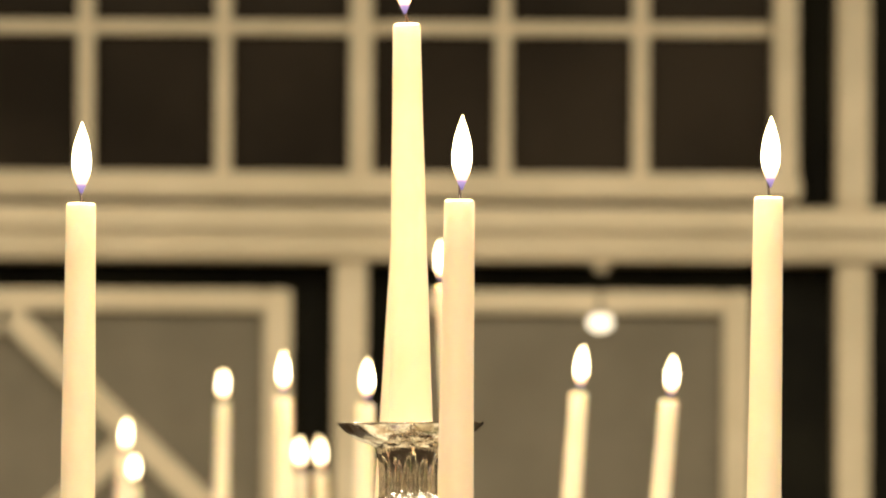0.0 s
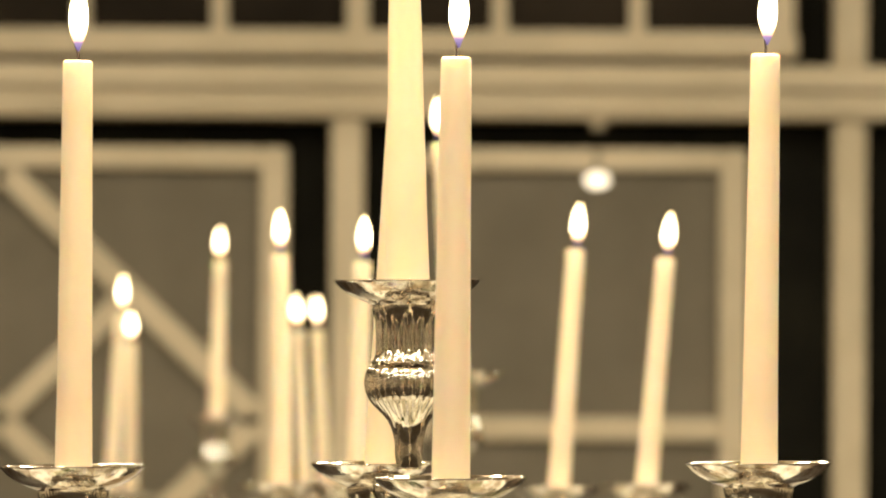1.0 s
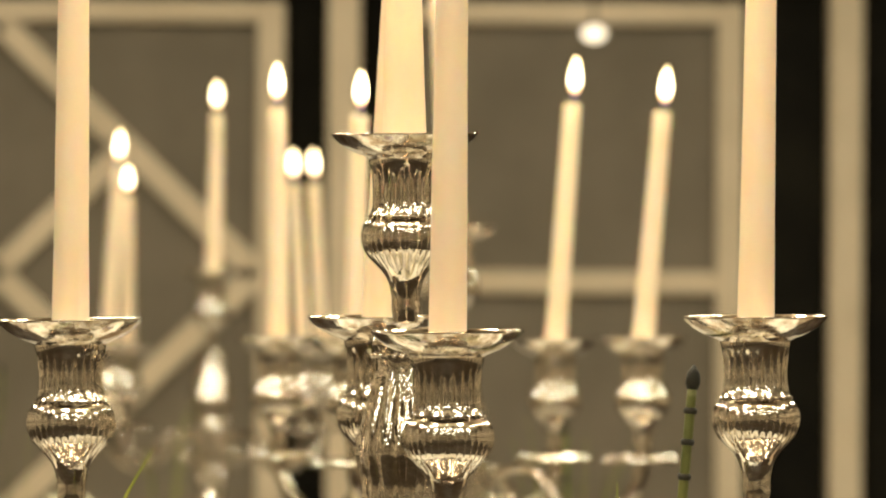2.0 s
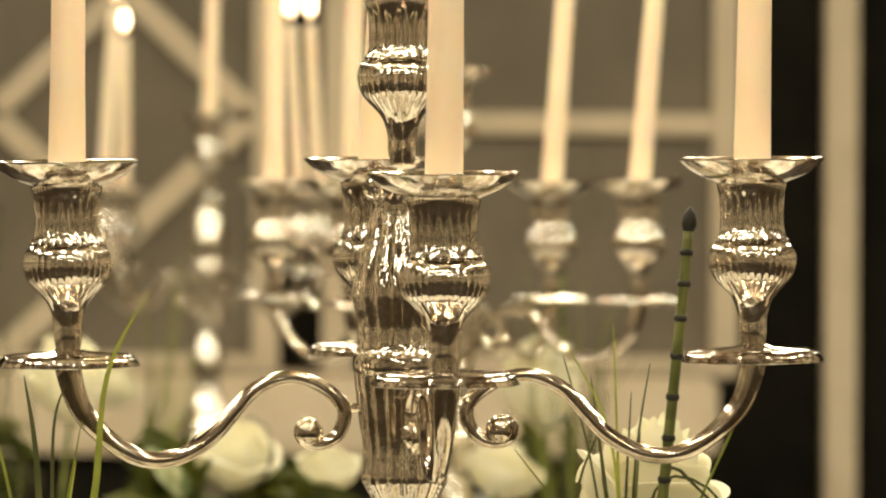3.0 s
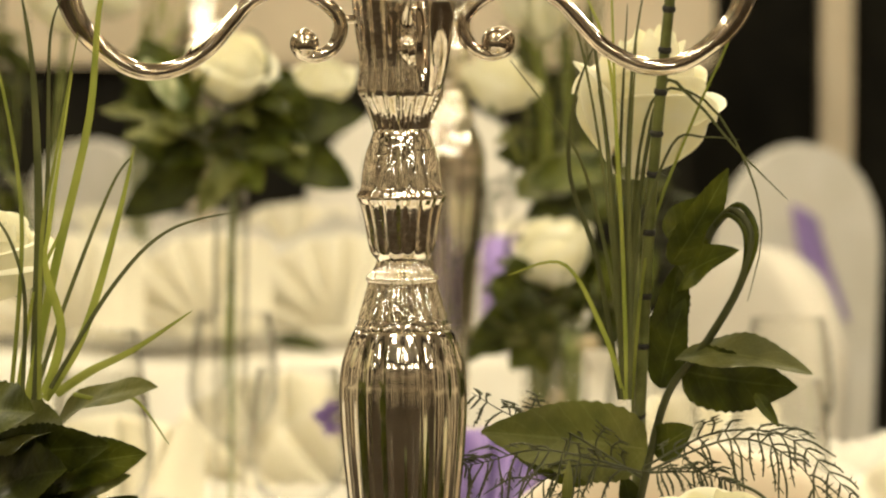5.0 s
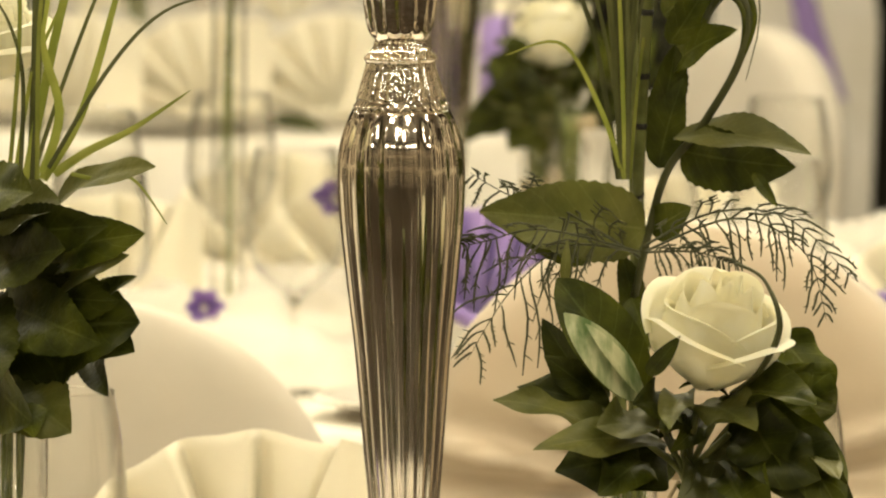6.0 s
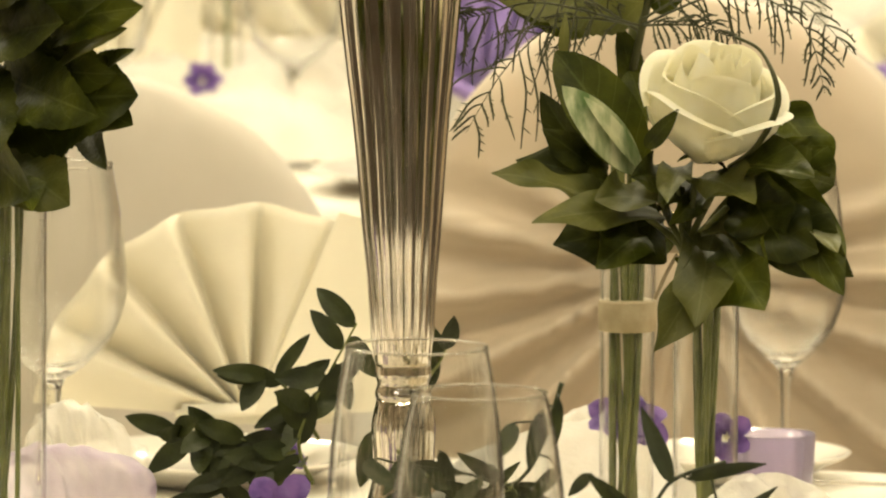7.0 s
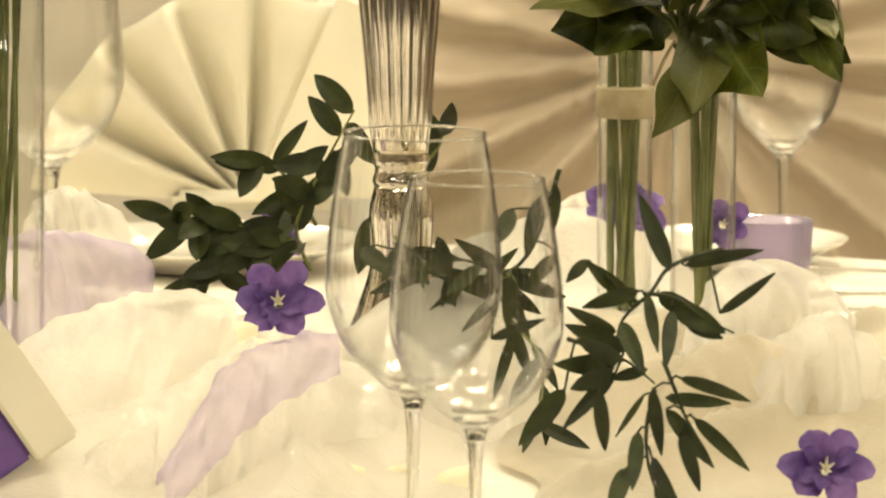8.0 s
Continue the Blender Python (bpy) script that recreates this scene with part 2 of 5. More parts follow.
def thin_glass(name, tint=(0.994, 0.994, 0.988), ripple=0.0):
    """A thin wall of clear glass: seen through, with mirror gloss that grows towards its edges. ripple: bumps added low
    in a bowl to scatter glints.
    """
    m = bpy.data.materials.new(name)
    m.use_nodes = True
    n, l = m.node_tree.nodes, m.node_tree.links
    n.remove(n["Principled BSDF"])
    tr, gl, fr, mx = n.new("ShaderNodeBsdfTransparent"), n.new("ShaderNodeBsdfGlossy"), n.new("ShaderNodeLayerWeight"), n.new("ShaderNodeMixShader")
    tr.inputs[0].default_value = (*tint, 1)
    gl.inputs["Roughness"].default_value = 0.015
    pw, ad = n.new("ShaderNodeMath"), n.new("ShaderNodeMath")
    pw.operation, ad.operation = "POWER", "MULTIPLY_ADD"
    fr.inputs[0].default_value = 0.5
    pw.inputs[1].default_value = 2.8
    ad.inputs[1].default_value, ad.inputs[2].default_value = 0.95, 0.03
    l.new(fr.outputs["Facing"], pw.inputs[0])
    l.new(pw.outputs[0], ad.inputs[0])
    l.new(ad.outputs[0], mx.inputs[0])
    l.new(tr.outputs[0], mx.inputs[1])
    l.new(gl.outputs[0], mx.inputs[2])
    l.new(mx.outputs[0], n["Material Output"].inputs[0])
    if ripple:
        tc, sp, mr = n.new("ShaderNodeTexCoord"), n.new("ShaderNodeSeparateXYZ"), n.new("ShaderNodeMapRange")
        no, bu = n.new("ShaderNodeTexNoise"), n.new("ShaderNodeBump")
        no.inputs["Scale"].default_value = 190
        bu.inputs["Distance"].default_value = 0.002
        l.new(tc.outputs["Generated"], sp.inputs[0])
        l.new(sp.outputs["Z"], mr.inputs["Value"])
        mr.inputs["From Min"].default_value, mr.inputs["From Max"].default_value = 0.05, 0.42
        mr.inputs["To Min"].default_value, mr.inputs["To Max"].default_value = ripple, 0.0
        l.new(tc.outputs["Object"], no.inputs["Vector"])
        l.new(no.outputs["Fac"], bu.inputs["Height"])
        l.new(mr.outputs["Result"], bu.inputs["Strength"])
        l.new(bu.outputs["Normal"], gl.inputs["Normal"])
        l.new(bu.outputs["Normal"], fr.inputs["Normal"])
    return m


THIN = thin_glass("thin_glass")
# Ripples are added here to imitate the sparkle of a thick bowl bottom.
BOWL_GLASS = thin_glass("bowl_glass", ripple=0.9)
LILAC_GLASS = mat("lilac_glass", (0.70, 0.62, 0.80), rough=0.12, trans=0.7, ior=1.45)
ORGANZA = mat("organza", (0.90, 0.87, 0.80), (0.87, 0.83, 0.75), scale=30, rough=0.20, alpha=0.62, bump=1.0, bump_scale=230, translucent=0.22, sheen=0.5, ior=2.0)
# Darker, beiger organza: the shade beside the vases is put into the colour.
ORGANZA_SHADED = mat("shaded_organza", (0.66, 0.59, 0.45), (0.59, 0.52, 0.38), scale=22, rough=0.4, alpha=0.85, bump=0.5, bump_scale=350, translucent=0.2, sheen=0.4)
ORGANZA_L = mat("lilac_organza", (0.55, 0.43, 0.66), (0.64, 0.53, 0.72), scale=30, rough=0.24, alpha=0.48, bump=0.9, bump_scale=230, translucent=0.25, sheen=0.5, ior=2.0)
ROSE = mat("rose_petal", (0.86, 0.82, 0.60), (0.88, 0.86, 0.72), scale=40, rough=0.55, translucent=0.3, bump=0.1, bump_scale=200)
# Darker than dark_leaf: the shade on the backlit sprigs is in the colour.
RUSCUS = mat("ruscus_leaf", (0.015, 0.022, 0.004), (0.036, 0.045, 0.008), scale=60, rough=0.58, bump=0.35, bump_scale=260, translucent=0.08, rand=0.3)
LEAF = mat("dark_leaf", (0.023, 0.030, 0.002), (0.068, 0.078, 0.006), scale=45, rough=0.5, bump=0.35, bump_scale=220, ior=1.30, translucent=0.15, rand=0.45)
LEAF_L = mat("light_leaf", (0.066, 0.074, 0.012), (0.118, 0.120, 0.026), scale=40, rough=0.5, bump=0.3, bump_scale=260, translucent=0.2, rand=0.2)
veined(LEAF, 1.9)
veined(LEAF_L, 1.5)
GRASS = mat("grass_blade", (0.20, 0.235, 0.035), (0.31, 0.33, 0.065), scale=30, rough=0.45, translucent=0.25, rand=0.3)
GRASS_D = mat("bear_grass", (0.06, 0.066, 0.020), (0.105, 0.11, 0.036), scale=30, rough=0.45, translucent=0.15, rand=0.3)
STEM = mat("stem", (0.085, 0.10, 0.022), (0.17, 0.185, 0.055), scale=60, rough=0.45, bump=0.2, bump_scale=300, rand=0.25)
NODE = mat("stem_node", (0.012, 0.012, 0.008), rough=0.6)
FERN = mat("fern", (0.036, 0.040, 0.014), (0.062, 0.066, 0.024), scale=40, rough=0.55)
BUD = mat("variegated_leaf", (0.10, 0.17, 0.05), (0.55, 0.56, 0.34), scale=130, rough=0.45, translucent=0.2, stretch=(1, 1, 0.16))
RAFFIA = mat("raffia", (0.55, 0.46, 0.30), (0.45, 0.36, 0.22), scale=80, alpha=0.7, rough=0.8, bump=0.4, bump_scale=300)
VIOLET = mat("violet_petal", (0.085, 0.042, 0.22), (0.20, 0.11, 0.36), scale=60, rough=0.5, translucent=0.25)
DARK_VIOLET = mat("violet_fold", (0.12, 0.06, 0.27), (0.15, 0.08, 0.31), scale=30, rough=0.6, bump=0.15, bump_scale=600)
PORCELAIN = mat("porcelain", (0.82, 0.79, 0.72), (0.80, 0.77, 0.70), scale=5, rough=0.12, coat=0.3)
STEEL = mat("cutlery_steel", (0.6, 0.57, 0.52), (0.5, 0.47, 0.43), scale=20, rough=0.2, metal=1.0)
CREAM_FOLD = mat("cream_fold", (0.82, 0.78, 0.66), (0.79, 0.75, 0.62), scale=20, rough=0.7, bump=0.1)

# ---------- the hall ----------
HALL = (-5.0, 5.0, -3.0, 16.1, 3.6)


def hall():
    x0, x1, y0, y1, h = HALL
    # Unseen floor, ceiling and three walls, toned dark for contrast in the silver.
    solid("floor", box(x0, x1, y0, y1 + 2, -0.1, 0), CARPET, "dark oak plank floor of the banquet hall", "floor", kind="structure", smooth=False)
    solid("ceiling", box(x0, x1, y0, y1 + 2, h, h + 0.15), CEILING, "unseen brown stained ceiling with recessed lamps and added dark beams", "ceiling", kind="structure", smooth=False)
    solid("wall_west", box(x0 - 0.15, x0, y0, y1 + 2, 0, h), PLASTER, "dark brown panelled wall of the hall", "wall", kind="structure", smooth=False)
    solid("wall_east", box(x1, x1 + 0.15, y0, y1 + 2, 0, h), PLASTER, "dark brown panelled wall of the hall", "wall", kind="structure", smooth=False)
    solid("wall_south", box(x0, x1, y0 - 0.15, y0, 0, h), PLASTER, "dark brown wall behind the camera", "wall", kind="structure", smooth=False)
    # The far wall: dark boards with a wide window opening.
    wx0, wx1, wz0, wz1 = -1.498, 0.669, 2.346, 3.35
    b = box(x0, wx0, y1, y1 + 0.2, 0, h)
    box(wx1, x1, y1, y1 + 0.2, 0, h, bm=b)
    box(wx0, wx1, y1, y1 + 0.2, 0, wz0, bm=b)
    box(wx0, wx1, y1, y1 + 0.2, wz1, h, bm=b)
    solid("wall_north", b, DARK, "dark brown boarded end wall with pale timber framing", "wall", kind="structure", smooth=False)
    # Unseen posts, rails and beams, added to give the silver streaked reflections.
    for k in range(15):
        y = y0 + 0.5 + 1.25 * k
        for x, s in ((x0, 1), (x1, -1)):
            solid("trim", box(min(x, x + s * 0.06), max(x, x + s * 0.06), y - 0.22, y + 0.22, 0, h), TIMBER, "unseen pale side wall post added for streaks in the silver", "trim", kind="structure", smooth=False)
        if k % 2 == 0:
            solid("trim", box(x0, x1, y - 0.1, y + 0.1, h - 0.22, h - 0.002), PLASTER, "unseen dark ceiling beam added for contrast in the silver", "trim", kind="structure", smooth=False)
    for k in range(9):
        x = x0 + 0.6 + 1.1 * k
        solid("trim", box(x - 0.2, x + 0.2, y0, y0 + 0.06, 0, h), TIMBER, "unseen pale post added behind the camera for streaks in the silver", "trim", kind="structure", smooth=False)
    for z in (0.95, 2.25):
        solid("trim", box(x0, x1, y0 + 0.001, y0 + 0.08, z - 0.07, z + 0.07), TIMBER, "unseen pale rail added behind the camera for streaks in the silver", "trim", kind="structure", smooth=False)
        for x, s in ((x0, 1), (x1, -1)):
            solid("trim", box(min(x, x + s * 0.08), max(x, x + s * 0.08), y0 + 0.1, y1 - 0.2, z - 0.07, z + 0.07), TIMBER, "unseen pale side wall rail added for streaks in the silver", "trim", kind="structure", smooth=False)
    solid("backdrop", box(x0, x1, y1 + 1.9, y1 + 2, 0, h), DARK, "dark night outside the window", "backdrop", kind="structure", smooth=False)


hall()


def timber_wall():
    y = 16.0
    # Window of many panes over the beam.
    win = thing("window_1", (-0.414, y, 2.346), "wide pale timber window with many dark panes above the beam", "window", kind="structure")
    xs = [-1.443, -1.185, -0.927, -0.669, -0.412, 0.111, 0.368]
    part("window_frame", box(0.615, 0.660, y - 0.03, y + 0.15, 2.352, 3.35, 0.006), TIMBER, win, world=True, smooth=False)
    part("window_frame", box(-1.498, -1.456, y - 0.03, y + 0.15, 2.352, 3.35, 0.006), TIMBER, win, world=True, smooth=False)
    part("window_sill", box(-1.498, 0.666, y - 0.035, y + 0.15, 2.352, 2.400, 0.006), TIMBER, win, world=True, smooth=False)
    part("mullion", box(-0.175, -0.133, y - 0.02, y + 0.12, 2.399, 3.35, 0.005), TIMBER, win, world=True, smooth=False)
    for x in xs:
        part("muntin", box(x - 0.015, x + 0.015, y, y + 0.1, 2.399, 3.35, 0.005), TIMBER, win, world=True, smooth=False)
    for k in range(4):
        z = 2.673 + k * 0.262
        part("muntin", box(-1.456, 0.613, y + 0.01, y + 0.09, z - 0.012, z + 0.012, 0.005), TIMBER, win, world=True, smooth=False)
    cols = sorted(xs + [-0.154, -1.456, 0.613])
    rows = [2.399, 2.673, 2.673 + 0.262, 2.673 + 0.524, 3.35]
    for a, b in zip(cols, cols[1:]):
        for c, d in zip(rows, rows[1:]):
            part("pane", box(a, b, y + 0.045, y + 0.052, c, d), PANE, win, world=True, smooth=False)
    # Beam and posts.
    solid("beam", box(-3.772, 3.597, y - 0.09, y + 0.1, 2.236, 2.334, 0.012), TIMBER, "thick pale painted horizontal timber beam", "beam", kind="structure", smooth=False)
    solid("trim", box(-3.772, 3.597, y - 0.12, y - 0.088, 2.288, 2.312, 0.004), TIMBER, "moulded edge along the pale beam", "trim", kind="structure", smooth=False)
    for u in (-520, 620, 1508, 2500):
        x = -0.824 + u * 0.0010526
        solid("timber_post", box(x - 0.030, x + 0.030, y - 0.06, y + 0.1, 0, 2.235, 0.008), TIMBER, "upright pale painted timber post of the wall", "post", kind="structure", smooth=False)
    for u in (1508, 2500):
        x = -0.824 + u * 0.0010526
        solid("timber_post", box(x - 0.030, x + 0.030, y - 0.06, y + 0.1, 2.335, 3.6, 0.008), TIMBER, "upright pale painted timber post beside the window", "post", kind="structure", smooth=False)
    # Doors below the beam.
    z0, z1 = 1.188, 2.180

    def bar(x0, zz0, x1, zz1, w):
        a, c = Vector((x0, 0, zz0)), Vector((x1, 0, zz1))
        d = (c - a).normalized()
        s = Vector((-d.z, 0, d.x)) * (w / 2)
        bm = bmesh.new()
        q = [a + s, a - s, c - s, c + s]
        lo = [bm.verts.new((p.x, y - 0.03, p.z)) for p in q]
        hi = [bm.verts.new((p.x, y + 0.004, p.z)) for p in q]
        bm.faces.new(lo)
        bm.faces.new(hi[::-1])
        for i in range(4):
            bm.faces.new((lo[i], hi[i], hi[(i + 1) % 4], lo[(i + 1) % 4]))
        bmesh.ops.recalc_face_normals(bm, faces=bm.faces[:])
        return bm

    def door(name, xa, xb, braces, label):
        dr = thing(name, ((xa + xb) / 2, y, z0), label, "door", kind="structure")
        w = 0.05
        part("door_panel", box(xa + w * 0.5, xb - w * 0.5, y + 0.004, y + 0.03, z0, z1 - 0.01), PANEL, dr, "plain dark grey infill", world=True, smooth=False)
        part("stile", box(xa, xa + w, y - 0.04, y + 0.02, z0, z1, 0.005), TIMBER, dr, world=True, smooth=False)
        part("stile", box(xb - w, xb, y - 0.04, y + 0.02, z0, z1, 0.005), TIMBER, dr, world=True, smooth=False)
        part("rail", box(xa + w, xb - w, y - 0.038, y + 0.02, z1 - 0.04, z1, 0.005), TIMBER, dr, world=True, smooth=False)
        part("rail", box(xa + w, xb - w, y - 0.038, y + 0.02, z0, z0 + 0.04, 0.005), TIMBER, dr, world=True, smooth=False)
        xl, xr, zc = xa + w, xb - w, 1.673
        xm = (xl + xr) / 2
        if braces:
            hz = 2.141 - zc
            for sx in (-1, 1):
                for sz in (-1, 1):
                    part("brace", bar(xm, zc + sz * hz, xm + sx * (xr - xm), zc, 0.046), TIMBER, dr, world=True, smooth=False)
                    part("brace", bar(xm + sx * 0.01, zc + sz * 0.01, xm + sx * (xr - xm) * 0.47, zc + sz * hz * 0.47, 0.044), TIMBER, dr, world=True, smooth=False)
        else:
            part("rail", box(xl, xr, y - 0.034, y + 0.02, 1.638, 1.680, 0.005), TIMBER, dr, world=True, smooth=False)
        return dr

    door("door_1", -1.351, -0.282, True, "grey panelled door with pale frame and diagonal lattice braces")
    door("door_2", -0.087, 0.573, False, "grey panelled door with pale frame and one cross rail")
    # A pale counter before the doors.
    ct = thing("bar_counter", (-0.087, 15.6, 0), "long bar counter with a pale top and dark front", "counter")
    part("counter_top", box(-1.9, 0.60, -0.35, 0.25, 1.06, 1.2, 0.012), TIMBER, ct, "pale painted thick top", smooth=False)
    part("counter_front", box(-1.85, 0.56, -0.28, 0.2, 0.0, 1.06), DARK, ct, "dark boarded front", smooth=False)
    # Oval reflection on the door, modelled as a glowing body; the cord is added.
    lamp = thing("wall_lamp", (0.292, 15.9, 2.119), "small glowing oval standing in for a reflection on the grey door", "lamp")
    bm = bmesh.new()
    bmesh.ops.create_uvsphere(bm, u_segments=16, v_segments=10, radius=1)
    bm.transform(Matrix.Diagonal((0.022, 0.016, 0.014, 1)))
    part("reflection_glow", bm, REFLECTION_GLOW, lamp, "warm white glow of the reflection")
    part("added_cord", sweep([(0, 0, 0.018), (0.0, 0.0, 0.06), (0.005, 0.0, 0.10)], 0.003), DARK, lamp)
    part("hook", box(-0.012, 0.016, -0.006, 0.02, 0.095, 0.112, 0.003), TIMBER, lamp)


timber_wall()


# ---------- ceiling lamps ----------
def ceiling_lamps():
    first = None
    k = 0
    # The unseen row at 11.3 is added to brighten the far chair fronts.
    for y in (-1.4, 1.6, 3.9, 6.6, 9.1, 11.3, 13.1):
        for x in (-2.6, -0.8, 0.9, 2.7):
            m = pose(x + 0.12 * math.sin(3.1 * k), y + 0.2 * math.cos(2.3 * k), 3.6)
            if first is None:
                first = thing("ceiling_lamp", m.translation, "round recessed ceiling lamp with a metal ring", "lamp", group="lamps in the ceiling")
                part("ring", lathe([(0.075, -0.002), (0.085, -0.012), (0.06, -0.014), (0.058, -0.002)], 24), STEEL, first)
            else:
                copy_thing(first, m)
            l = bpy.data.lights.new("ceiling_bulb", "POINT")
            l.energy, l.color, l.shadow_soft_size = LAMP_W * (2.45 if 6 < y < 10 else 2.0 if 3 < y < 6 else 1.2 if 10 < y < 12 else 0.68 if y > 12 else 0.9), WARM, 0.15
            lo = new("ceiling_bulb", l)
            lo.location = m.translation + Vector((0, 0, -0.08))
            k += 1


ceiling_lamps()


# ---------- tables ----------
TABLES = ((-0.008, 5.15), (0.0245, 8.5), (-0.333, 12.7))
TOP = 0.75


def round_table(cx, cy):
    t = thing("round_table", (cx, cy, 0), "round banquet table hidden under its white cloth", "table", group="tables of the hall")
    part("tabletop", lathe([(0.76, 0.715), (0.765, 0.73), (0.76, 0.745)], 48), DARK, t)
    for k in range(4):
        a = math.pi / 4 + k * math.pi / 2
        part("leg", sweep([(0.5 * math.cos(a), 0.5 * math.sin(a), 0), (0.5 * math.cos(a), 0.5 * math.sin(a), 0.716)], 0.018), STEEL, t)
    bm = bmesh.new()
    seg = 144
    rings = []
    for r, z, amp in ((0.02, 0.75, 0), (0.4, 0.75, 0), (0.76, 0.75, 0), (0.775, 0.745, 0), (0.783, 0.73, 0.002), (0.80, 0.6, 0.012), (0.82, 0.4, 0.025), (0.84, 0.2, 0.035), (0.86, 0.01, 0.045)):
        ring = []
        for i in range(seg):
            th = 2 * math.pi * i / seg
            rr = r + amp * math.sin(13 * th + 1.5 * math.sin(3 * th))
            ring.append(bm.verts.new((rr * math.cos(th), rr * math.sin(th), z)))
        rings.append(ring)
    for p, q in zip(rings, rings[1:]):
        for i in range(seg):
            bm.faces.new((p[i], p[(i + 1) % seg], q[(i + 1) % seg], q[i]))
    bm.faces.new(rings[0])
    bmesh.ops.recalc_face_normals(bm, faces=bm.faces[:])
    solid("tablecloth", bm, CLOTH, "white damask cloth falling in folds over the round table", "tablecloth", (cx, cy, 0), group="cloths of the tables")


for tx, ty in TABLES:
    round_table(tx, ty)


# ---------- candelabra ----------
ARM_R, SQ = 0.205, 0.726


def holder_bm(scale=1.0):
    """Candle cup with its wide dish, from the drip plate up; its own foot at 0."""
    prof = [(0.007, 0.0), (0.0085, 0.012), (0.0085, 0.022), (0.011, 0.036), (0.016, 0.046), (0.0235, 0.058), (0.0262, 0.071), (0.0245, 0.082), (0.0205, 0.088)]
    cup = [(0.0212, 0.089), (0.0188, 0.096), (0.0182, 0.108), (0.0190, 0.122), (0.0208, 0.131), (0.0212, 0.136)]
    return [(r, z * SQ) for r, z in prof], [(r, z * SQ) for r, z in cup]


def candelabrum():
    c = thing("candelabrum", (-0.0075, 5.145, TOP), "tall silver five-light candelabrum with scrolled arms on the table", "candelabrum",
              group="candelabra on the tables", rot=(1.5, -0.72, 0))
    # Foot and vase-shaped shaft.
    part("foot", lathe(smooth_profile([(0.075, 0.0), (0.076, 0.006), (0.068, 0.012), (0.05, 0.020), (0.036, 0.036), (0.030, 0.05), (0.022, 0.072), (0.0185, 0.085), (0.018, 0.10), (0.0188, 0.118), (0.0160, 0.134)]), 72, 24, 0.0005, 0.02, 0.13), SILVER, c, "round stepped silver foot")
    part("collar", lathe(smooth_profile([(0.0155, 0.132), (0.0172, 0.137), (0.0155, 0.143), (0.0172, 0.149), (0.0160, 0.156)]), 48), SILVER_PLAIN, c)
    part("shaft", lathe(smooth_profile([(0.0165, 0.154), (0.0185, 0.172), (0.0206, 0.206), (0.0235, 0.240), (0.0260, 0.273), (0.0290, 0.307), (0.0328, 0.341), (0.0362, 0.375), (0.0377, 0.402), (0.0368, 0.422), (0.0330, 0.436), (0.0290, 0.446)]), 336, 24, 0.0005, 0.16, 0.445), SILVER_PLAIN, c, "fluted tapering silver shaft")
    part("ring", lathe(smooth_profile([(0.0262, 0.444), (0.0275, 0.448), (0.0262, 0.452)], 5), 48), SILVER_PLAIN, c)
    part("shoulder", lathe(smooth_profile([(0.0262, 0.452), (0.0245, 0.458), (0.0215, 0.468), (0.0200, 0.474), (0.0212, 0.477), (0.0165, 0.482), (0.0145, 0.488)]), 168, 24, 0.0007), SILVER, c)
    part("knop", lathe(smooth_profile([(0.0142, 0.486), (0.0180, 0.491), (0.0192, 0.496), (0.0212, 0.510), (0.0238, 0.521), (0.0260, 0.526), (0.0236, 0.531), (0.0222, 0.542), (0.0192, 0.556), (0.0162, 0.566)]), 128, 16, 0.0010, 0.49, 0.56), SILVER, c, "faceted silver knop")
    part("waist", lathe(smooth_profile([(0.0160, 0.565), (0.0186, 0.575), (0.0224, 0.583), (0.0250, 0.590), (0.0236, 0.605), (0.0262, 0.626), (0.0285, 0.648), (0.0290, 0.654)]), 160, 20, 0.0010), SILVER, c)
    part("hub", lathe(smooth_profile([(0.0290, 0.652), (0.0305, 0.656), (0.0300, 0.662), (0.0270, 0.668), (0.0262, 0.680), (0.0285, 0.692), (0.0296, 0.702), (0.0270, 0.716), (0.0215, 0.734), (0.0178, 0.752), (0.0195, 0.760), (0.0210, 0.766), (0.0150, 0.772)]), 162, 18, 0.0009, 0.66, 0.75), SILVER, c, "bulbous silver hub above the arms")
    for rr, zz, cnt in ((0.0288, 0.664, 34), (0.0272, 0.448, 32), (0.0205, 0.7575, 26)):
        bm = bmesh.new()
        for q in range(cnt):
            a = 2 * math.pi * q / cnt
            bmesh.ops.create_icosphere(bm, subdivisions=1, radius=0.0016, matrix=Matrix.Translation((rr * math.cos(a), rr * math.sin(a), zz)))
        part("bead_ring", bm, SILVER_PLAIN, c, "ring of small silver beads")["kind"] = "stuff"
    # Middle light.
    prof, cup = holder_bm()

    def light(parent, x, y, z, plate):
        def shift(ps, s=1.0):
            return [(r * s, h) for r, h in ps]
        h = part("candle_cup", lathe(smooth_profile(shift(prof)), 216, 36, 0.00035, 0.030, 0.062, at=(x, y, z)), SILVER, parent, "silver candle cup with a round knop")
        part("socket", lathe(smooth_profile(cup), 176, 22, 0.0009, 0.064, 0.094, at=(x, y, z)), SILVER_PLAIN, h, "fluted socket")
        bm = bmesh.new()
        for q in range(26):
            a = 2 * math.pi * q / 26
            bmesh.ops.create_icosphere(bm, subdivisions=1, radius=0.00125, matrix=Matrix.Translation((x + 0.0212 * math.cos(a), y + 0.0212 * math.sin(a), z + 0.0642)))
        part("bead_ring", bm, SILVER_PLAIN, h, "ring of small silver beads")["kind"] = "stuff"
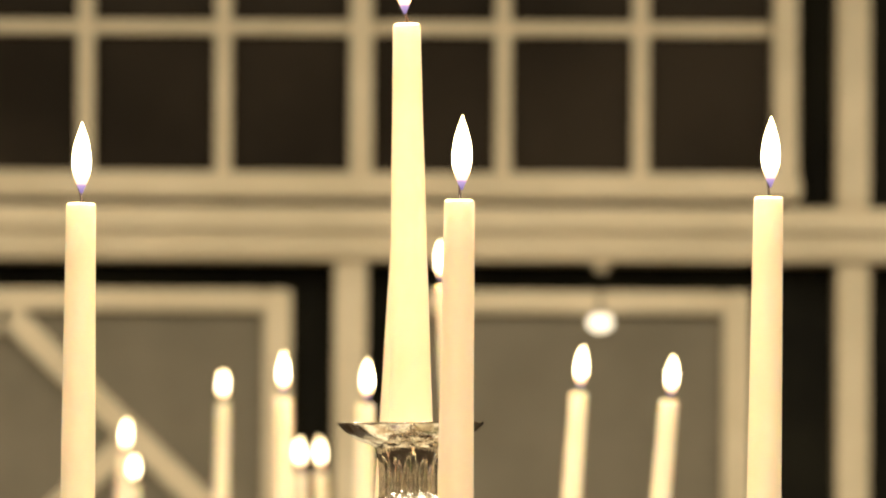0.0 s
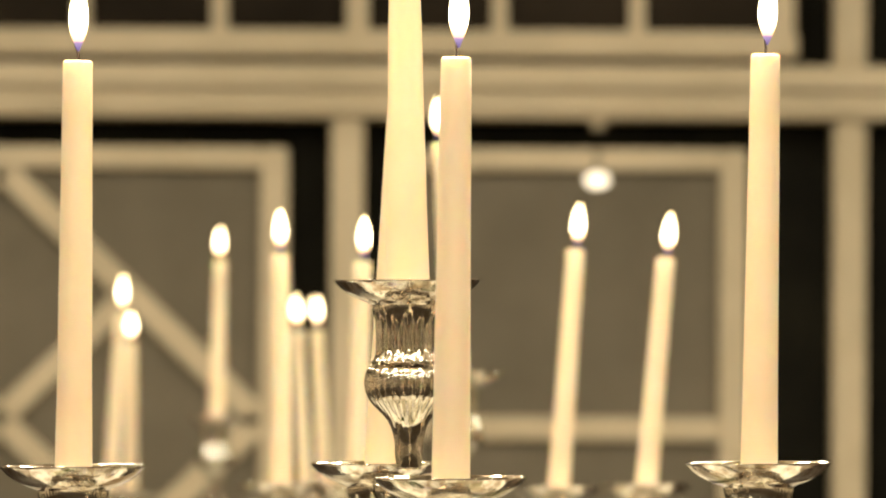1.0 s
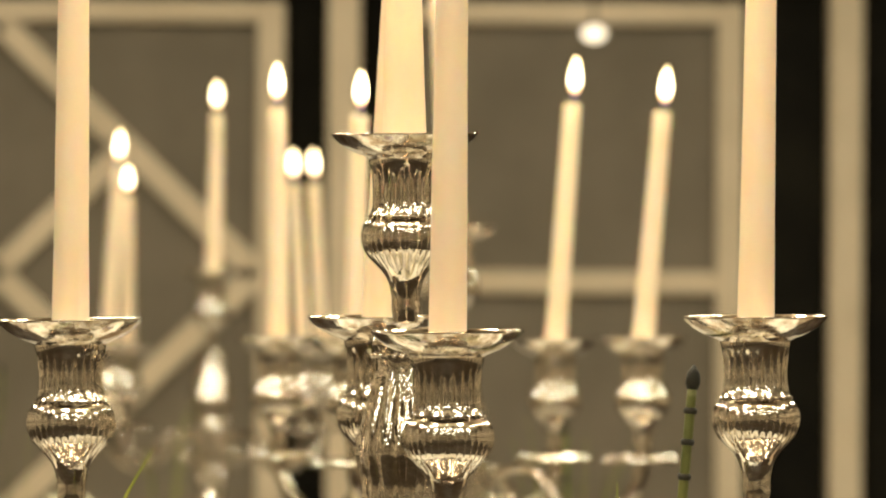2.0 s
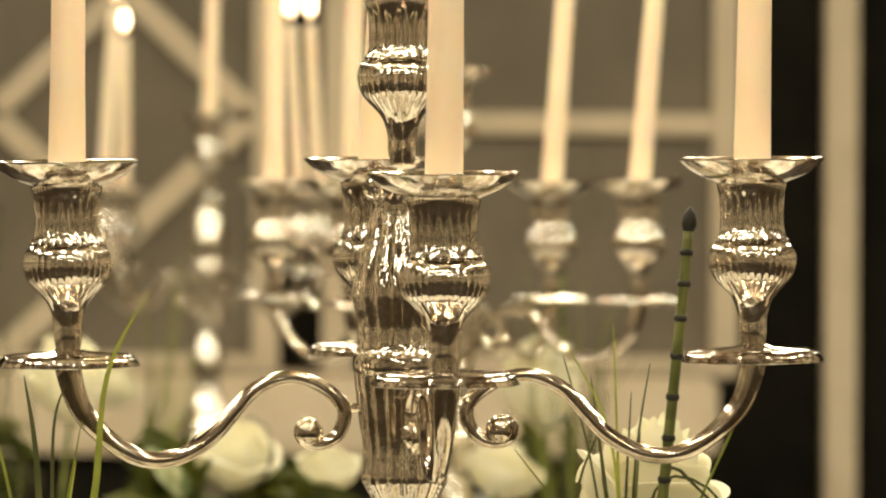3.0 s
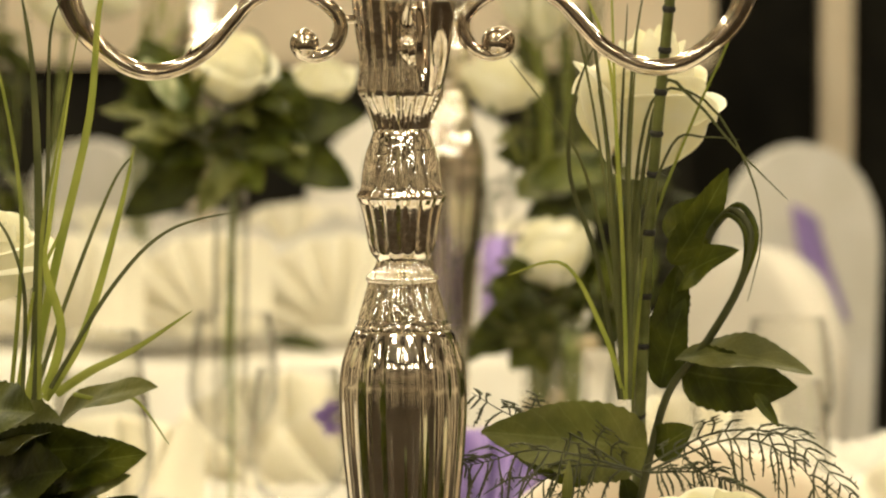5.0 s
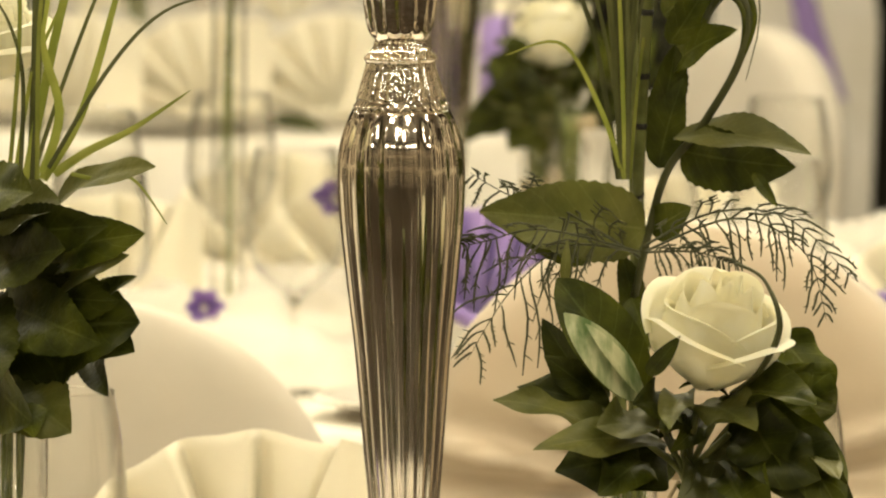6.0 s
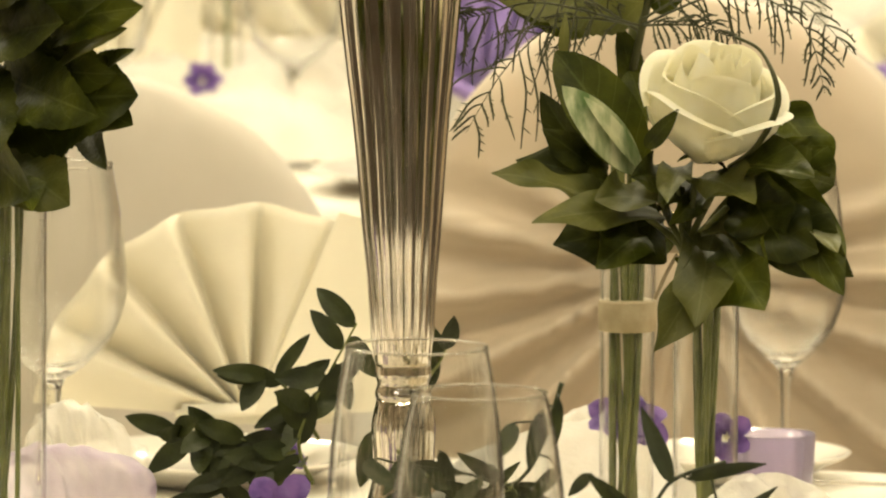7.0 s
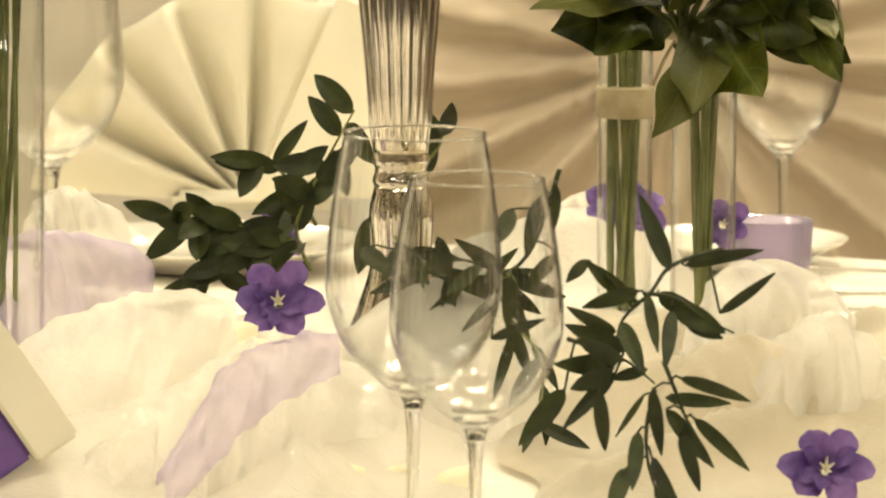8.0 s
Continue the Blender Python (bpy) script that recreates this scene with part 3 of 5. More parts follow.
        part("dish", lathe(smooth_profile([(r, hh * SQ) for r, hh in [(0.0200, 0.134), (0.0225, 0.1365), (0.0300, 0.1405), (0.0375, 0.1465), (0.0422, 0.1525), (0.0438, 0.1552), (0.0430, 0.1558), (0.0370, 0.1490), (0.0295, 0.1430), (0.0200, 0.1395), (0.0120, 0.1390)]]), 56, at=(x, y, z)), DISH, h, "shallow mottled silver wax dish")
        if plate:
            part("drip_plate", lathe([(0.009, -0.006), (0.0375, -0.0075), (0.0418, -0.0092), (0.0425, -0.0086), (0.0385, -0.0026), (0.036, -0.0016), (0.012, 0.0), (0.007, 0.0015)], 84, 14, 0.0005, at=(x, y, z)), DISH, h, "flat round drip plate")

    light(c, 0, 0, 0.7765, False)
    # Four scrolled arms.
    arm = [(0.205, -0.004), (0.2045, -0.015), (0.197, -0.036), (0.180, -0.053), (0.160, -0.0625), (0.139, -0.0605), (0.119, -0.0485), (0.105, -0.033), (0.0915, -0.0185), (0.071, -0.0105), (0.051, -0.0155), (0.0370, -0.0285), (0.0400, -0.0435), (0.0510, -0.0505), (0.0618, -0.0478), (0.0628, -0.0400), (0.0560, -0.0372)]
    rad = [0.0098, 0.0092, 0.0078, 0.0066, 0.0062, 0.0060, 0.0058, 0.0056, 0.0053, 0.0050, 0.0050, 0.0052, 0.0050, 0.0048, 0.0046, 0.0044, 0.0050]
    zc = 0.660
    lights = []
    for k, dz, reach, turn in ((0, 0.0070, 0.2105, 6), (1, 0.0050, 0.205, 5), (2, 0.0090, 0.2005, 6), (3, 0.0045, 0.205, 6.8)):
        a = math.radians(turn + 90 * k)
        dx, dy = math.cos(a), math.sin(a)
        n = 64
        s = reach / ARM_R
        ps = curve([(r * s * dx, r * s * dy, zc + z + dz * (r / ARM_R) ** 2) for r, z in arm], n)
        rr = [rad[min(int(i / n * 16), 15)] * (1 - (i / n * 16) % 1) + rad[min(int(i / n * 16) + 1, 16)] * ((i / n * 16) % 1) for i in range(n + 1)]
        ar = part("arm", sweep(ps, [0.86 * q for q in rr], 14), ARM_SILVER, c, "scrolled silver arm")
        bm = bmesh.new()
        bmesh.ops.create_uvsphere(bm, u_segments=16, v_segments=10, radius=0.0088)
        bmesh.ops.translate(bm, verts=bm.verts[:], vec=(0.0575 * dx, 0.0575 * dy, zc - 0.0425))
        part("scroll_end", bm, ARM_SILVER, ar)
        part("leaf_tip", leaf_bm((0.135 * dx, 0.135 * dy, zc - 0.062 + dz * 0.4), (0.108 * dx, 0.108 * dy, zc - 0.030 + dz * 0.3), 0.015, (0, 0, 1), 0.05), SILVER_PLAIN, ar)
        part("pin", sweep([(0.026 * dx, 0.026 * dy, zc - 0.028), (0.040 * dx, 0.040 * dy, zc - 0.028)], 0.0028), SILVER_PLAIN, ar)
        light(c, reach * dx, reach * dy, zc - 0.0015 + dz, True)
        lights.append((reach * dx, reach * dy, zc + 0.0995 + dz))
    return c, lights


CAND, LIGHTS = candelabrum()
CENTRE = (0, 0, 0.877)


def taper(length, r0, r1, label, seed):
    rnd = random.Random(seed)
    c = thing("candle", (0, 0, 0), label, "candle", group="candles in the candelabra")
    n = 9
    prof = [(r0 * 0.98, 0.0)] + [(r0 + (r1 - r0) * (i / n) ** 0.9 + rnd.uniform(-0.00012, 0.00012), 0.001 + (length - 0.003) * i / n) for i in range(n + 1)] + [(r1 * 0.88, length - 0.0004), (r1 * 0.55, length - 0.0008), (r1 * 0.2, length - 0.002)]
    part("wax_body", lathe(prof, 32), WAX, c)
    lean = rnd.uniform(-0.002, 0.002)
    part("wick", sweep(curve([(0, 0, length - 0.003), (0.0002, 0, length + 0.003), (-0.0022 + lean, 0, length + 0.0095)], 8), 0.0008, 8), WICK, c, "short burnt black wick")
    fl = part("flame", lathe(smooth_profile([(0.0006, 0.0), (0.0026, 0.005), (0.0049, 0.012), (0.0057, 0.019), (0.0050, 0.027), (0.0032, 0.0345), (0.0014, 0.0395), (0.0003, 0.043)]), 24, at=(lean * 0.6, 0, length + 0.005)), FLAME, c, "still pointed warm yellow flame")
    fl.visible_shadow = False
    return c


PLAIN = "tall tapered ivory candle burning in a silver cup"
LENGTHS = (0.2575, 0.2590, 0.2535, 0.2535)
CANDLES = [taper(h, 0.0112, 0.0088, PLAIN, s) for s, h in enumerate(LENGTHS)]
MIDDLE = taper(0.2515, 0.0134, 0.0082, "thicker tapered ivory candle burning in the middle cup", 9)
BASE = CAND.matrix_basis.copy()
for o, p, lean in zip(CANDLES, LIGHTS, (0.6, 2.8, 0.3, 0.45)):
    o.matrix_basis = Matrix.Translation(BASE @ Vector(p)) @ pose(0, 0, 0, 0.4, lean, 40 * p[0])
MIDDLE.matrix_basis = Matrix.Translation(BASE @ Vector(CENTRE)) @ pose(0, 0, 0, 0, -0.9, 0)


def flame_lamp(o, length, watts):
    l = bpy.data.lights.new("flame_light", "POINT")
    l.energy, l.color, l.shadow_soft_size = watts, (1.0, 0.66, 0.30), 0.008
    lo = new("flame_light", l)
    lo.location = o.matrix_basis @ Vector((0, 0, length + 0.022))


for o, h in zip(CANDLES, LENGTHS):
    flame_lamp(o, h, 0.5)
flame_lamp(MIDDLE, 0.2515, 0.5)

# The same candelabra on the tables behind.
for (tx, ty), turn, lx in ((TABLES[1], -35, -0.3), (TABLES[2], 35, 0.2)):
    m = pose(tx, ty, TOP, 0.3, lx, turn)
    copy_thing(CAND, m)
    for i, (o, p) in enumerate(zip(CANDLES + [MIDDLE], LIGHTS + [CENTRE])):
        lean = ((4.6, 3.8, -0.6, 0.9, -4.0) if ty < 9 else (-2.7, -0.2, 3.2, -3.4, 1.0))[i]
        tall = ((0.91, 0.975, 0.95, 0.91, 0.955) if ty < 9 else (1.01, 0.92, 1.08, 1.01, 0.98))[i]
        c = copy_thing(o, Matrix.Translation(m @ Vector(p)) @ pose(0, 0, 0, 0, lean, 0) @ Matrix.Diagonal((1, 1, tall, 1)))
    flame_lamp(c, 0.2555, 0.5)


# ---------- chairs ----------
def covered_chair(name_mat, label, sash=None, folds=False):
    """A banquet chair in a loose cover; its back stands at y = 0 and faces -y."""
    ch = thing("banquet_chair", (0, 0, 0), label, "chair", group="covered chairs round the tables")
    hw, z0, zt = 0.20, 0.44, 1.05
    bm = bmesh.new()
    nx, nz = 72, 80
    rows = []
    for j in range(nz + 1):
        v = j / nz
        z = z0 + (zt - z0) * v
        arch = max(0.0, (z - 0.83) / (zt - 0.83))
        w = hw * (1.04 - 0.04 * v) * math.sqrt(max(0.0, 1 - arch ** 2.3))
        row = []
        for i in range(nx + 1):
            u = -1 + 2 * i / nx
            x = u * max(w, 0.004)
            edge = 1 - abs(u) ** 8
            y = -0.028 * edge * math.sqrt(max(0.05, 1 - arch ** 6)) + 0.05 * (v - 0.5)
            if folds:
                dx, dz = x - 0.0, z - 0.855
                ang, rr = math.atan2(dz, dx), math.hypot(dx, dz)
                k = max(0.0, min(1.0, (0.93 - z) / 0.06)) * min(1.0, rr / 0.05)
                y += 0.034 * k * (abs(math.sin(8.5 * ang + 0.8 * math.sin(2 * ang))) - 0.5) + 0.02 * math.exp(-(rr / 0.05) ** 2)
            row.append((x, y, z))
        rows.append(row)
    front = [[bm.verts.new(p) for p in r] for r in rows]
    back = [[bm.verts.new((p[0], 0.05 * (j / nz - 0.5) + 0.03, p[2])) for p in r] for j, r in enumerate(rows)]
    for j in range(nz):
        for i in range(nx):
            bm.faces.new((front[j][i], front[j][i + 1], front[j + 1][i + 1], front[j + 1][i]))
            bm.faces.new((back[j][i + 1], back[j][i], back[j + 1][i], back[j + 1][i + 1]))
        bm.faces.new((front[j][0], front[j + 1][0], back[j + 1][0], back[j][0]))
        bm.faces.new((front[j + 1][nx], front[j][nx], back[j][nx], back[j + 1][nx]))
    for i in range(nx):
        bm.faces.new((front[nz][i], front[nz][i + 1], back[nz][i + 1], back[nz][i]))
    part("backrest", bm, name_mat, ch, "rounded back under a fitted cover")
    part("seat", box(-0.21, 0.21, -0.44, -0.03, 0.40, 0.47, 0.02), name_mat, ch)
    bm = bmesh.new()
    ring0, ring1 = [], []
    n = 80
    for i in range(n):
        a = 2 * math.pi * i / n
        sx, sy = max(-1, min(1, 1.35 * math.cos(a))), max(-1, min(1, 1.35 * math.sin(a)))
        f = 0.012 * math.sin(16 * a)
        ring0.append(bm.verts.new((0.205 * sx, -0.22 + 0.205 * sy, 0.42)))
        ring1.append(bm.verts.new(((0.225 + f) * sx, -0.22 + (0.225 + f) * sy, 0.005)))
    for i in range(n):
        bm.faces.new((ring0[i], ring0[(i + 1) % n], ring1[(i + 1) % n], ring1[i]))
    part("skirt", bm, name_mat, ch)
    if sash:
        bm = bmesh.new()
        edge = []
        for k in range(13):
            f = k / 12
            cx, w, zz = 0.010 - 0.075 * f, 0.034 + 0.014 * f, 0.93 - 0.19 * f
            edge.append([bm.verts.new((cx + w * q, 0.062 + 0.05 * (0.35 - 0.3 * f) - 0.012 * q * q + 0.003 * math.sin(5 * f + 3 * q), zz + 0.014 * q)) for q in (-1, -0.5, 0, 0.5, 1)])
        for a, b in zip(edge, edge[1:]):
            for k in range(4):
                bm.faces.new((a[k], a[k + 1], b[k + 1], b[k]))
        part("ribbon", bm, sash, ch, "violet ribbon hanging down the back")
    return ch


CH_A = covered_chair(COVER_W, "pale fabric-covered chair with a plain rounded back")
CH_A.matrix_basis = pose(-0.95, 5.6, 0, 0, 0, 68)
CH_D = covered_chair(COVER, "pale grey-beige covered chair with a plain rounded back")
CH_D.matrix_basis = pose(-0.245, 6.25, 0, 0, 0, 14) @ Matrix.Diagonal((1, 1, 0.94, 1))
CH_B = covered_chair(SATIN, "beige satin covered chair gathered in radiating folds", folds=True)
CH_B.matrix_basis = pose(0.188, 6.2, 0, 0, 0, -12)
copy_thing(CH_B, pose(0.98, 5.55, 0, 0, 0, -70))
copy_thing(CH_D, pose(0.400, 10.9, 0, 0, 0, -52) @ Matrix.Diagonal((0.85, 1, 0.972, 1)))
CH_C = covered_chair(COVER_W, "white covered chair with a violet ribbon on its back", sash=PURPLE)
CH_C.matrix_basis = pose(0.607, 14.3, 0, 0, 0, 205) @ Matrix.Diagonal((0.75, 1, 0.92, 1))
copy_thing(CH_A, pose(-0.525, 14.2, 0, 0, 0, 140) @ Matrix.Diagonal((0.8, 1, 0.925, 1)))
copy_thing(CH_A, pose(0.85, 12.7, 0, 0, 0, -90))
copy_thing(CH_A, pose(0.0, 13.75, 0, 0, 0, -8))


# ---------- table things ----------
def wine_glass(bowl_r, rim_r, bowl_h, height, label):
    g = thing("wine_glass", (0, 0, 0), label, "glass", group="wine glasses")
    b = height - bowl_h
    outer = [(0.0045, b - 0.004), (0.008, b + 0.003), (0.018, b + 0.010), (bowl_r * 0.78, b + bowl_h * 0.20), (bowl_r * 0.97, b + bowl_h * 0.36), (bowl_r, b + bowl_h * 0.46), (bowl_r * 0.97, b + bowl_h * 0.62), ((bowl_r + rim_r) / 2, b + bowl_h * 0.82), (rim_r, height)]
    t = 0.0007
    inner = [(rim_r - t * 0.5, height - 0.0002), ((bowl_r + rim_r) / 2 - t, b + bowl_h * 0.82), (bowl_r * 0.97 - t, b + bowl_h * 0.62), (bowl_r - t, b + bowl_h * 0.46), (bowl_r * 0.97 - t, b + bowl_h * 0.36), (bowl_r * 0.78 - t, b + bowl_h * 0.206), (0.0165, b + 0.0128), (0.002, b + 0.0098)]
    so, si = smooth_profile(outer, 6), smooth_profile(inner, 6)
    o = part("bowl", lathe([p for p in so if p[1] > b + 0.002] + [(rim_r - t * 0.25, height + 0.0001)] + si, 96), BOWL_GLASS, g)
    o.visible_shadow = False
    o = part("rim", lathe([(rim_r + 0.0007 * math.cos(q * math.pi / 4), height + 0.0003 + 0.0007 * math.sin(q * math.pi / 4)) for q in range(8)], 96, loop=True), GLASS, g, "polished rim")
    o.visible_shadow = False
    o = part("bowl_bottom", lathe([p for p in so if p[1] < b + 0.008] + [(0.008, b + 0.0085), (0.002, b + 0.009)], 48), GLASS, g, "thick clear bottom of the bowl")
    o.visible_shadow = False
    o = part("stem", lathe(smooth_profile([(0.0034, 0.006), (0.0031, b * 0.4), (0.0036, b * 0.8), (0.0050, b - 0.0035)]), 20), GLASS, g)
    o.visible_shadow = False
    o = part("base", lathe(smooth_profile([(0.034, 0.0), (0.0345, 0.0015), (0.026, 0.003), (0.010, 0.005), (0.0036, 0.010)]), 48), GLASS, g)
    o.visible_shadow = False
    return g


G1 = wine_glass(0.0473, 0.0377, 0.1437, 0.232, "clear wine glass standing before the candelabrum")
G1.matrix_basis = pose(-0.001, 4.55, TOP)
G2 = wine_glass(0.0460, 0.0354, 0.1341, 0.216, "smaller clear wine glass beside the large one")
G2.matrix_basis = pose(0.032, 4.48, TOP)
copy_thing(G1, pose(0.246, 5.72, TOP) @ Matrix.Diagonal((0.84, 0.84, 0.955, 1)))
copy_thing(G1, pose(-0.239, 5.6, TOP))
for x, y in ((-0.45, 8.15), (-0.30, 8.0), (0.33, 7.95), (0.5, 8.2), (-0.2, 9.0), (0.38, 8.95), (-0.12, 8.1), (0.22, 8.3), (-0.33, 8.7), (-0.6, 12.3), (0.05, 12.2), (-0.05, 13.2)):
    copy_thing(G1, pose(x, y, TOP))


def plate(x, y, r, label="round white porcelain plate on the cloth"):
    return solid("plate", lathe(smooth_profile([(r * 0.55, 0.0), (r * 0.62, 0.002), (r * 0.8, 0.010), (r, 0.017), (r * 0.995, 0.019), (r * 0.78, 0.0125), (r * 0.6, 0.0065), (0.005, 0.006)]), 56), PORCELAIN, label, "plate", (x, y, TOP + 0.001), group="plates on the tables")


plate(-0.137, 5.78, 0.10)
plate(0.238 - 0.02, 5.80, 0.075, "small white side plate near the table edge")
for x, y in ((0.03, 7.86), (-0.5, 8.2), (0.58, 8.25), (-0.45, 8.95), (-0.35, 12.05), (0.2, 12.4)):
    plate(x, y, 0.13)


def napkin_fan(material, label, radius=0.147, pleats=5, spread=112, start=176):
    """A pleated napkin opened to a standing fan, facing -y."""
    nf = thing("napkin", (0, 0, 0), label, "napkin", group="folded napkins")
    bm = bmesh.new()
    n, m = pleats * 18, 16
    grid = []
    for i in range(n + 1):
        u = i / n
        a = math.radians(start - spread * u)
        q = (u * pleats) % 1
        # Each pleat swells slowly and falls back sharply into the next groove.
        ridge = math.sin(0.5 * math.pi * q / 0.8) if q < 0.8 else 0.5 + 0.5 * math.cos(math.pi * (q - 0.8) / 0.2)
        col = []
        for j in range(m + 1):
            t = j / m
            r = radius * (0.03 + 0.97 * t) * (1 - 0.02 * math.sin(math.pi * q) ** 2 * t)
            y = -0.040 * (ridge - 0.5) * math.sin(math.pi * (0.16 + 0.66 * t)) + 0.012 * t + 0.002 * noise.noise(Vector((u * 9, j * 0.3, 1)))
            col.append((r * math.cos(a), y, r * math.sin(a)))
        grid.append(col)
    f = [[bm.verts.new(p) for p in c] for c in grid]
    b = [[bm.verts.new((p[0], p[1] + 0.0022, p[2])) for p in c] for c in grid]
    for i in range(n):
        for j in range(m):
            bm.faces.new((f[i][j], f[i][j + 1], f[i + 1][j + 1], f[i + 1][j]))
            bm.faces.new((b[i + 1][j], b[i + 1][j + 1], b[i][j + 1], b[i][j]))
        bm.faces.new((f[i + 1][m], f[i][m], b[i][m], b[i + 1][m]))
    part("pleats", bm, material, nf, "pleated cloth fanned out")
    bm = bmesh.new()
    q = []
    for i in range(17):
        u = i / 16
        q.append([bm.verts.new((0.002 + 0.058 * v + (0.084 - 0.058 * v) * u * 1.0, -0.026 + 0.012 * u - 0.006 * math.sin(3 * u + v), 0.004 + 0.136 * v * (1 - 0.06 * u))) for v in [k / 10 for k in range(11)]])
    for c, d in zip(q, q[1:]):
        for k in range(10):
            bm.faces.new((c[k], c[k + 1], d[k + 1], d[k]))
    part("flap", bm, material, nf, "plain folded corner of the napkin")
    part("holder_fold", box(-0.05, 0.06, -0.018, 0.03, -0.004, 0.010, 0.004), material, nf)
    return nf


NAP = napkin_fan(NAPKIN, "cream cloth napkin folded to a standing fan on a plate")
NAP.matrix_basis = pose(-0.115, 5.800, 0.791, -6, 0, 4)
for x, y, rz in ((-0.42, 8.0, 12), (-0.3, 8.4, 10), (-0.05, 8.75, -6), (0.28, 8.8, -14), (0.2, 8.1, 6), (0.5, 8.1, -20), (-0.52, 8.85, 25), (-0.15, 9.05, 4), (-0.62, 12.2, 10), (-0.3, 12.1, 0), (0.12, 12.3, -12), (-0.75, 12.5, 30), (-0.48, 12.05, 6), (-0.12, 12.1, -4), (-0.5, 12.9, 8), (-0.2, 13.1, 0), (0.15, 12.7, -30)):
    copy_thing(NAP, pose(x, y, TOP + 0.022, -6, 0, rz))
NAP_V = napkin_fan(PURPLE, "violet cloth napkin folded to a standing fan", radius=0.115, pleats=9, spread=150, start=165)
NAP_V.matrix_basis = pose(0.055, 7.850, 0.831, -6, 30, 0)
fold = thing("violet_napkin", (0.105, 12.1, TOP + 0.001), "violet cloth napkin folded to an upright pocket", "napkin")
part("pocket", box(-0.026, 0.026, -0.014, 0.014, 0, 0.165, 0.006), PURPLE, fold)
part("inner_fold", box(-0.019, 0.026, -0.019, -0.013, 0, 0.12, 0.003), PURPLE, fold)
copy_thing(NAP_V, pose(0.423 + 0.03, 7.9, TOP + 0.006, -6, -30, 0))


# ---------- flowers ----------
def rose_parts(parent, centre, size, tilt=(0, 0, 0), seed=1, open_=1.0, tall=1.0):
    """A rose: whorls of cupped petals with rolled rims, tight in the middle."""
    rnd = random.Random(seed)
    head = part("rose", lathe(smooth_profile([(0.06 * size, -0.78 * size), (0.22 * size, -0.7 * size), (0.30 * size, -0.5 * size), (0.16 * size, -0.2 * size)]), 16), STEM, parent, "white rose head")
    head.matrix_basis = parent.matrix_basis.inverted() @ pose(*centre, *tilt)
    # Each whorl: radius, petals, height of the rim, how far it closes over the middle, how far its lip rolls out.
    spec = [(0.20, 3, 0.82, 0.50, 0.00), (0.36, 3, 0.82, 0.45, 0.03), (0.53, 3, 0.78, 0.36, 0.05), (0.69, 3, 0.70, 0.25, 0.09), (0.84, 3, 0.56, 0.13, 0.15), (0.96, 4, 0.34, 0.00, 0.22)]
    a0 = 0.0
    for ri, (r, cnt, top, shut, lip) in enumerate(spec):
        a0 += 1.15
        for k in range(cnt):
            a = a0 + 2 * math.pi * (k + rnd.uniform(-0.08, 0.08)) / cnt
            span = 2 * math.pi / cnt * 1.3
            bm = bmesh.new()
            n, m = 14, 12
            tt = (top + rnd.uniform(-0.06, 0.06) + 0.72) * tall
            ph = rnd.uniform(0, 6)
            g = []
            for i in range(n + 1):
                u = -1 + 2 * i / n
                col = []
                for j in range(m + 1):
                    v = j / m
                    th = a + u * span * 0.5 * math.sin(min(1.0, 0.3 + v) * math.pi / 2)
                    peak = 1 - 0.26 * abs(u) ** 2.2 - 0.025 * math.sin(4 * u + ph)
                    z = -0.72 + tt * (1 - (1 - v) ** 1.25) * peak
                    rr = r * (0.25 + 0.75 * math.sin(min(1.0, v * 1.45) * math.pi / 2)) * (1 - shut * max(0.0, v - 0.5) / 0.5)
                    curl = max(0.0, v - 0.8) / 0.2
                    rr += lip * open_ * curl * curl * (1 - 0.5 * abs(u)) - 0.03 * r * u * u + 0.02 * r * u
                    z -= 0.35 * lip * open_ * curl ** 3
                    rr *= 1 + 0.012 * math.sin(5 * u + ph)
                    col.append(bm.verts.new((size * rr * math.cos(th), size * rr * math.sin(th), size * z)))
                g.append(col)
            for i in range(n):
                for j in range(m):
                    bm.faces.new((g[i][j], g[i + 1][j], g[i + 1][j + 1], g[i][j + 1]))
            part("petal", bm, ROSE, head)
    for k in range(5):
        a = 1.26 * k
        part("sepal", leaf_bm((0.1 * size * math.cos(a), 0.1 * size * math.sin(a), -0.72 * size), (0.62 * size * math.cos(a), 0.62 * size * math.sin(a), -0.62 * size), 0.16 * size, (0, 0, 1), 0.2), LEAF, head)
    return head


def horsetail(parent, pts, r):
    ps = curve(pts, 40)
    st = part("horsetail", sweep(ps, [r * (0.72 + 0.28 * (1 - i / 40)) for i in range(41)], 10), STEM, parent, "jointed green horsetail stem with dark nodes")
    L = 0.0
    for i in range(1, 41):
        d = (ps[i] - ps[i - 1]).length
        L += d
        if L > 0.034 * (1.15 - 0.75 * i / 40):
            t = (ps[i] - ps[i - 1]).normalized()
            part("node", sweep([ps[i] - t * 0.0019, ps[i], ps[i] + t * 0.0019], [r * 0.92, r * 1.06, r * 0.92], 10), NODE, st)
            L = 0.0
    t = (ps[-1] - ps[-2]).normalized()
    part("tip", sweep([ps[-1], ps[-1] + t * 0.004, ps[-1] + t * 0.010, ps[-1] + t * 0.015], [r * 0.8, r * 1.15, r * 0.95, r * 0.15], 10), NODE, st, "dark cone at the tip")
    return st


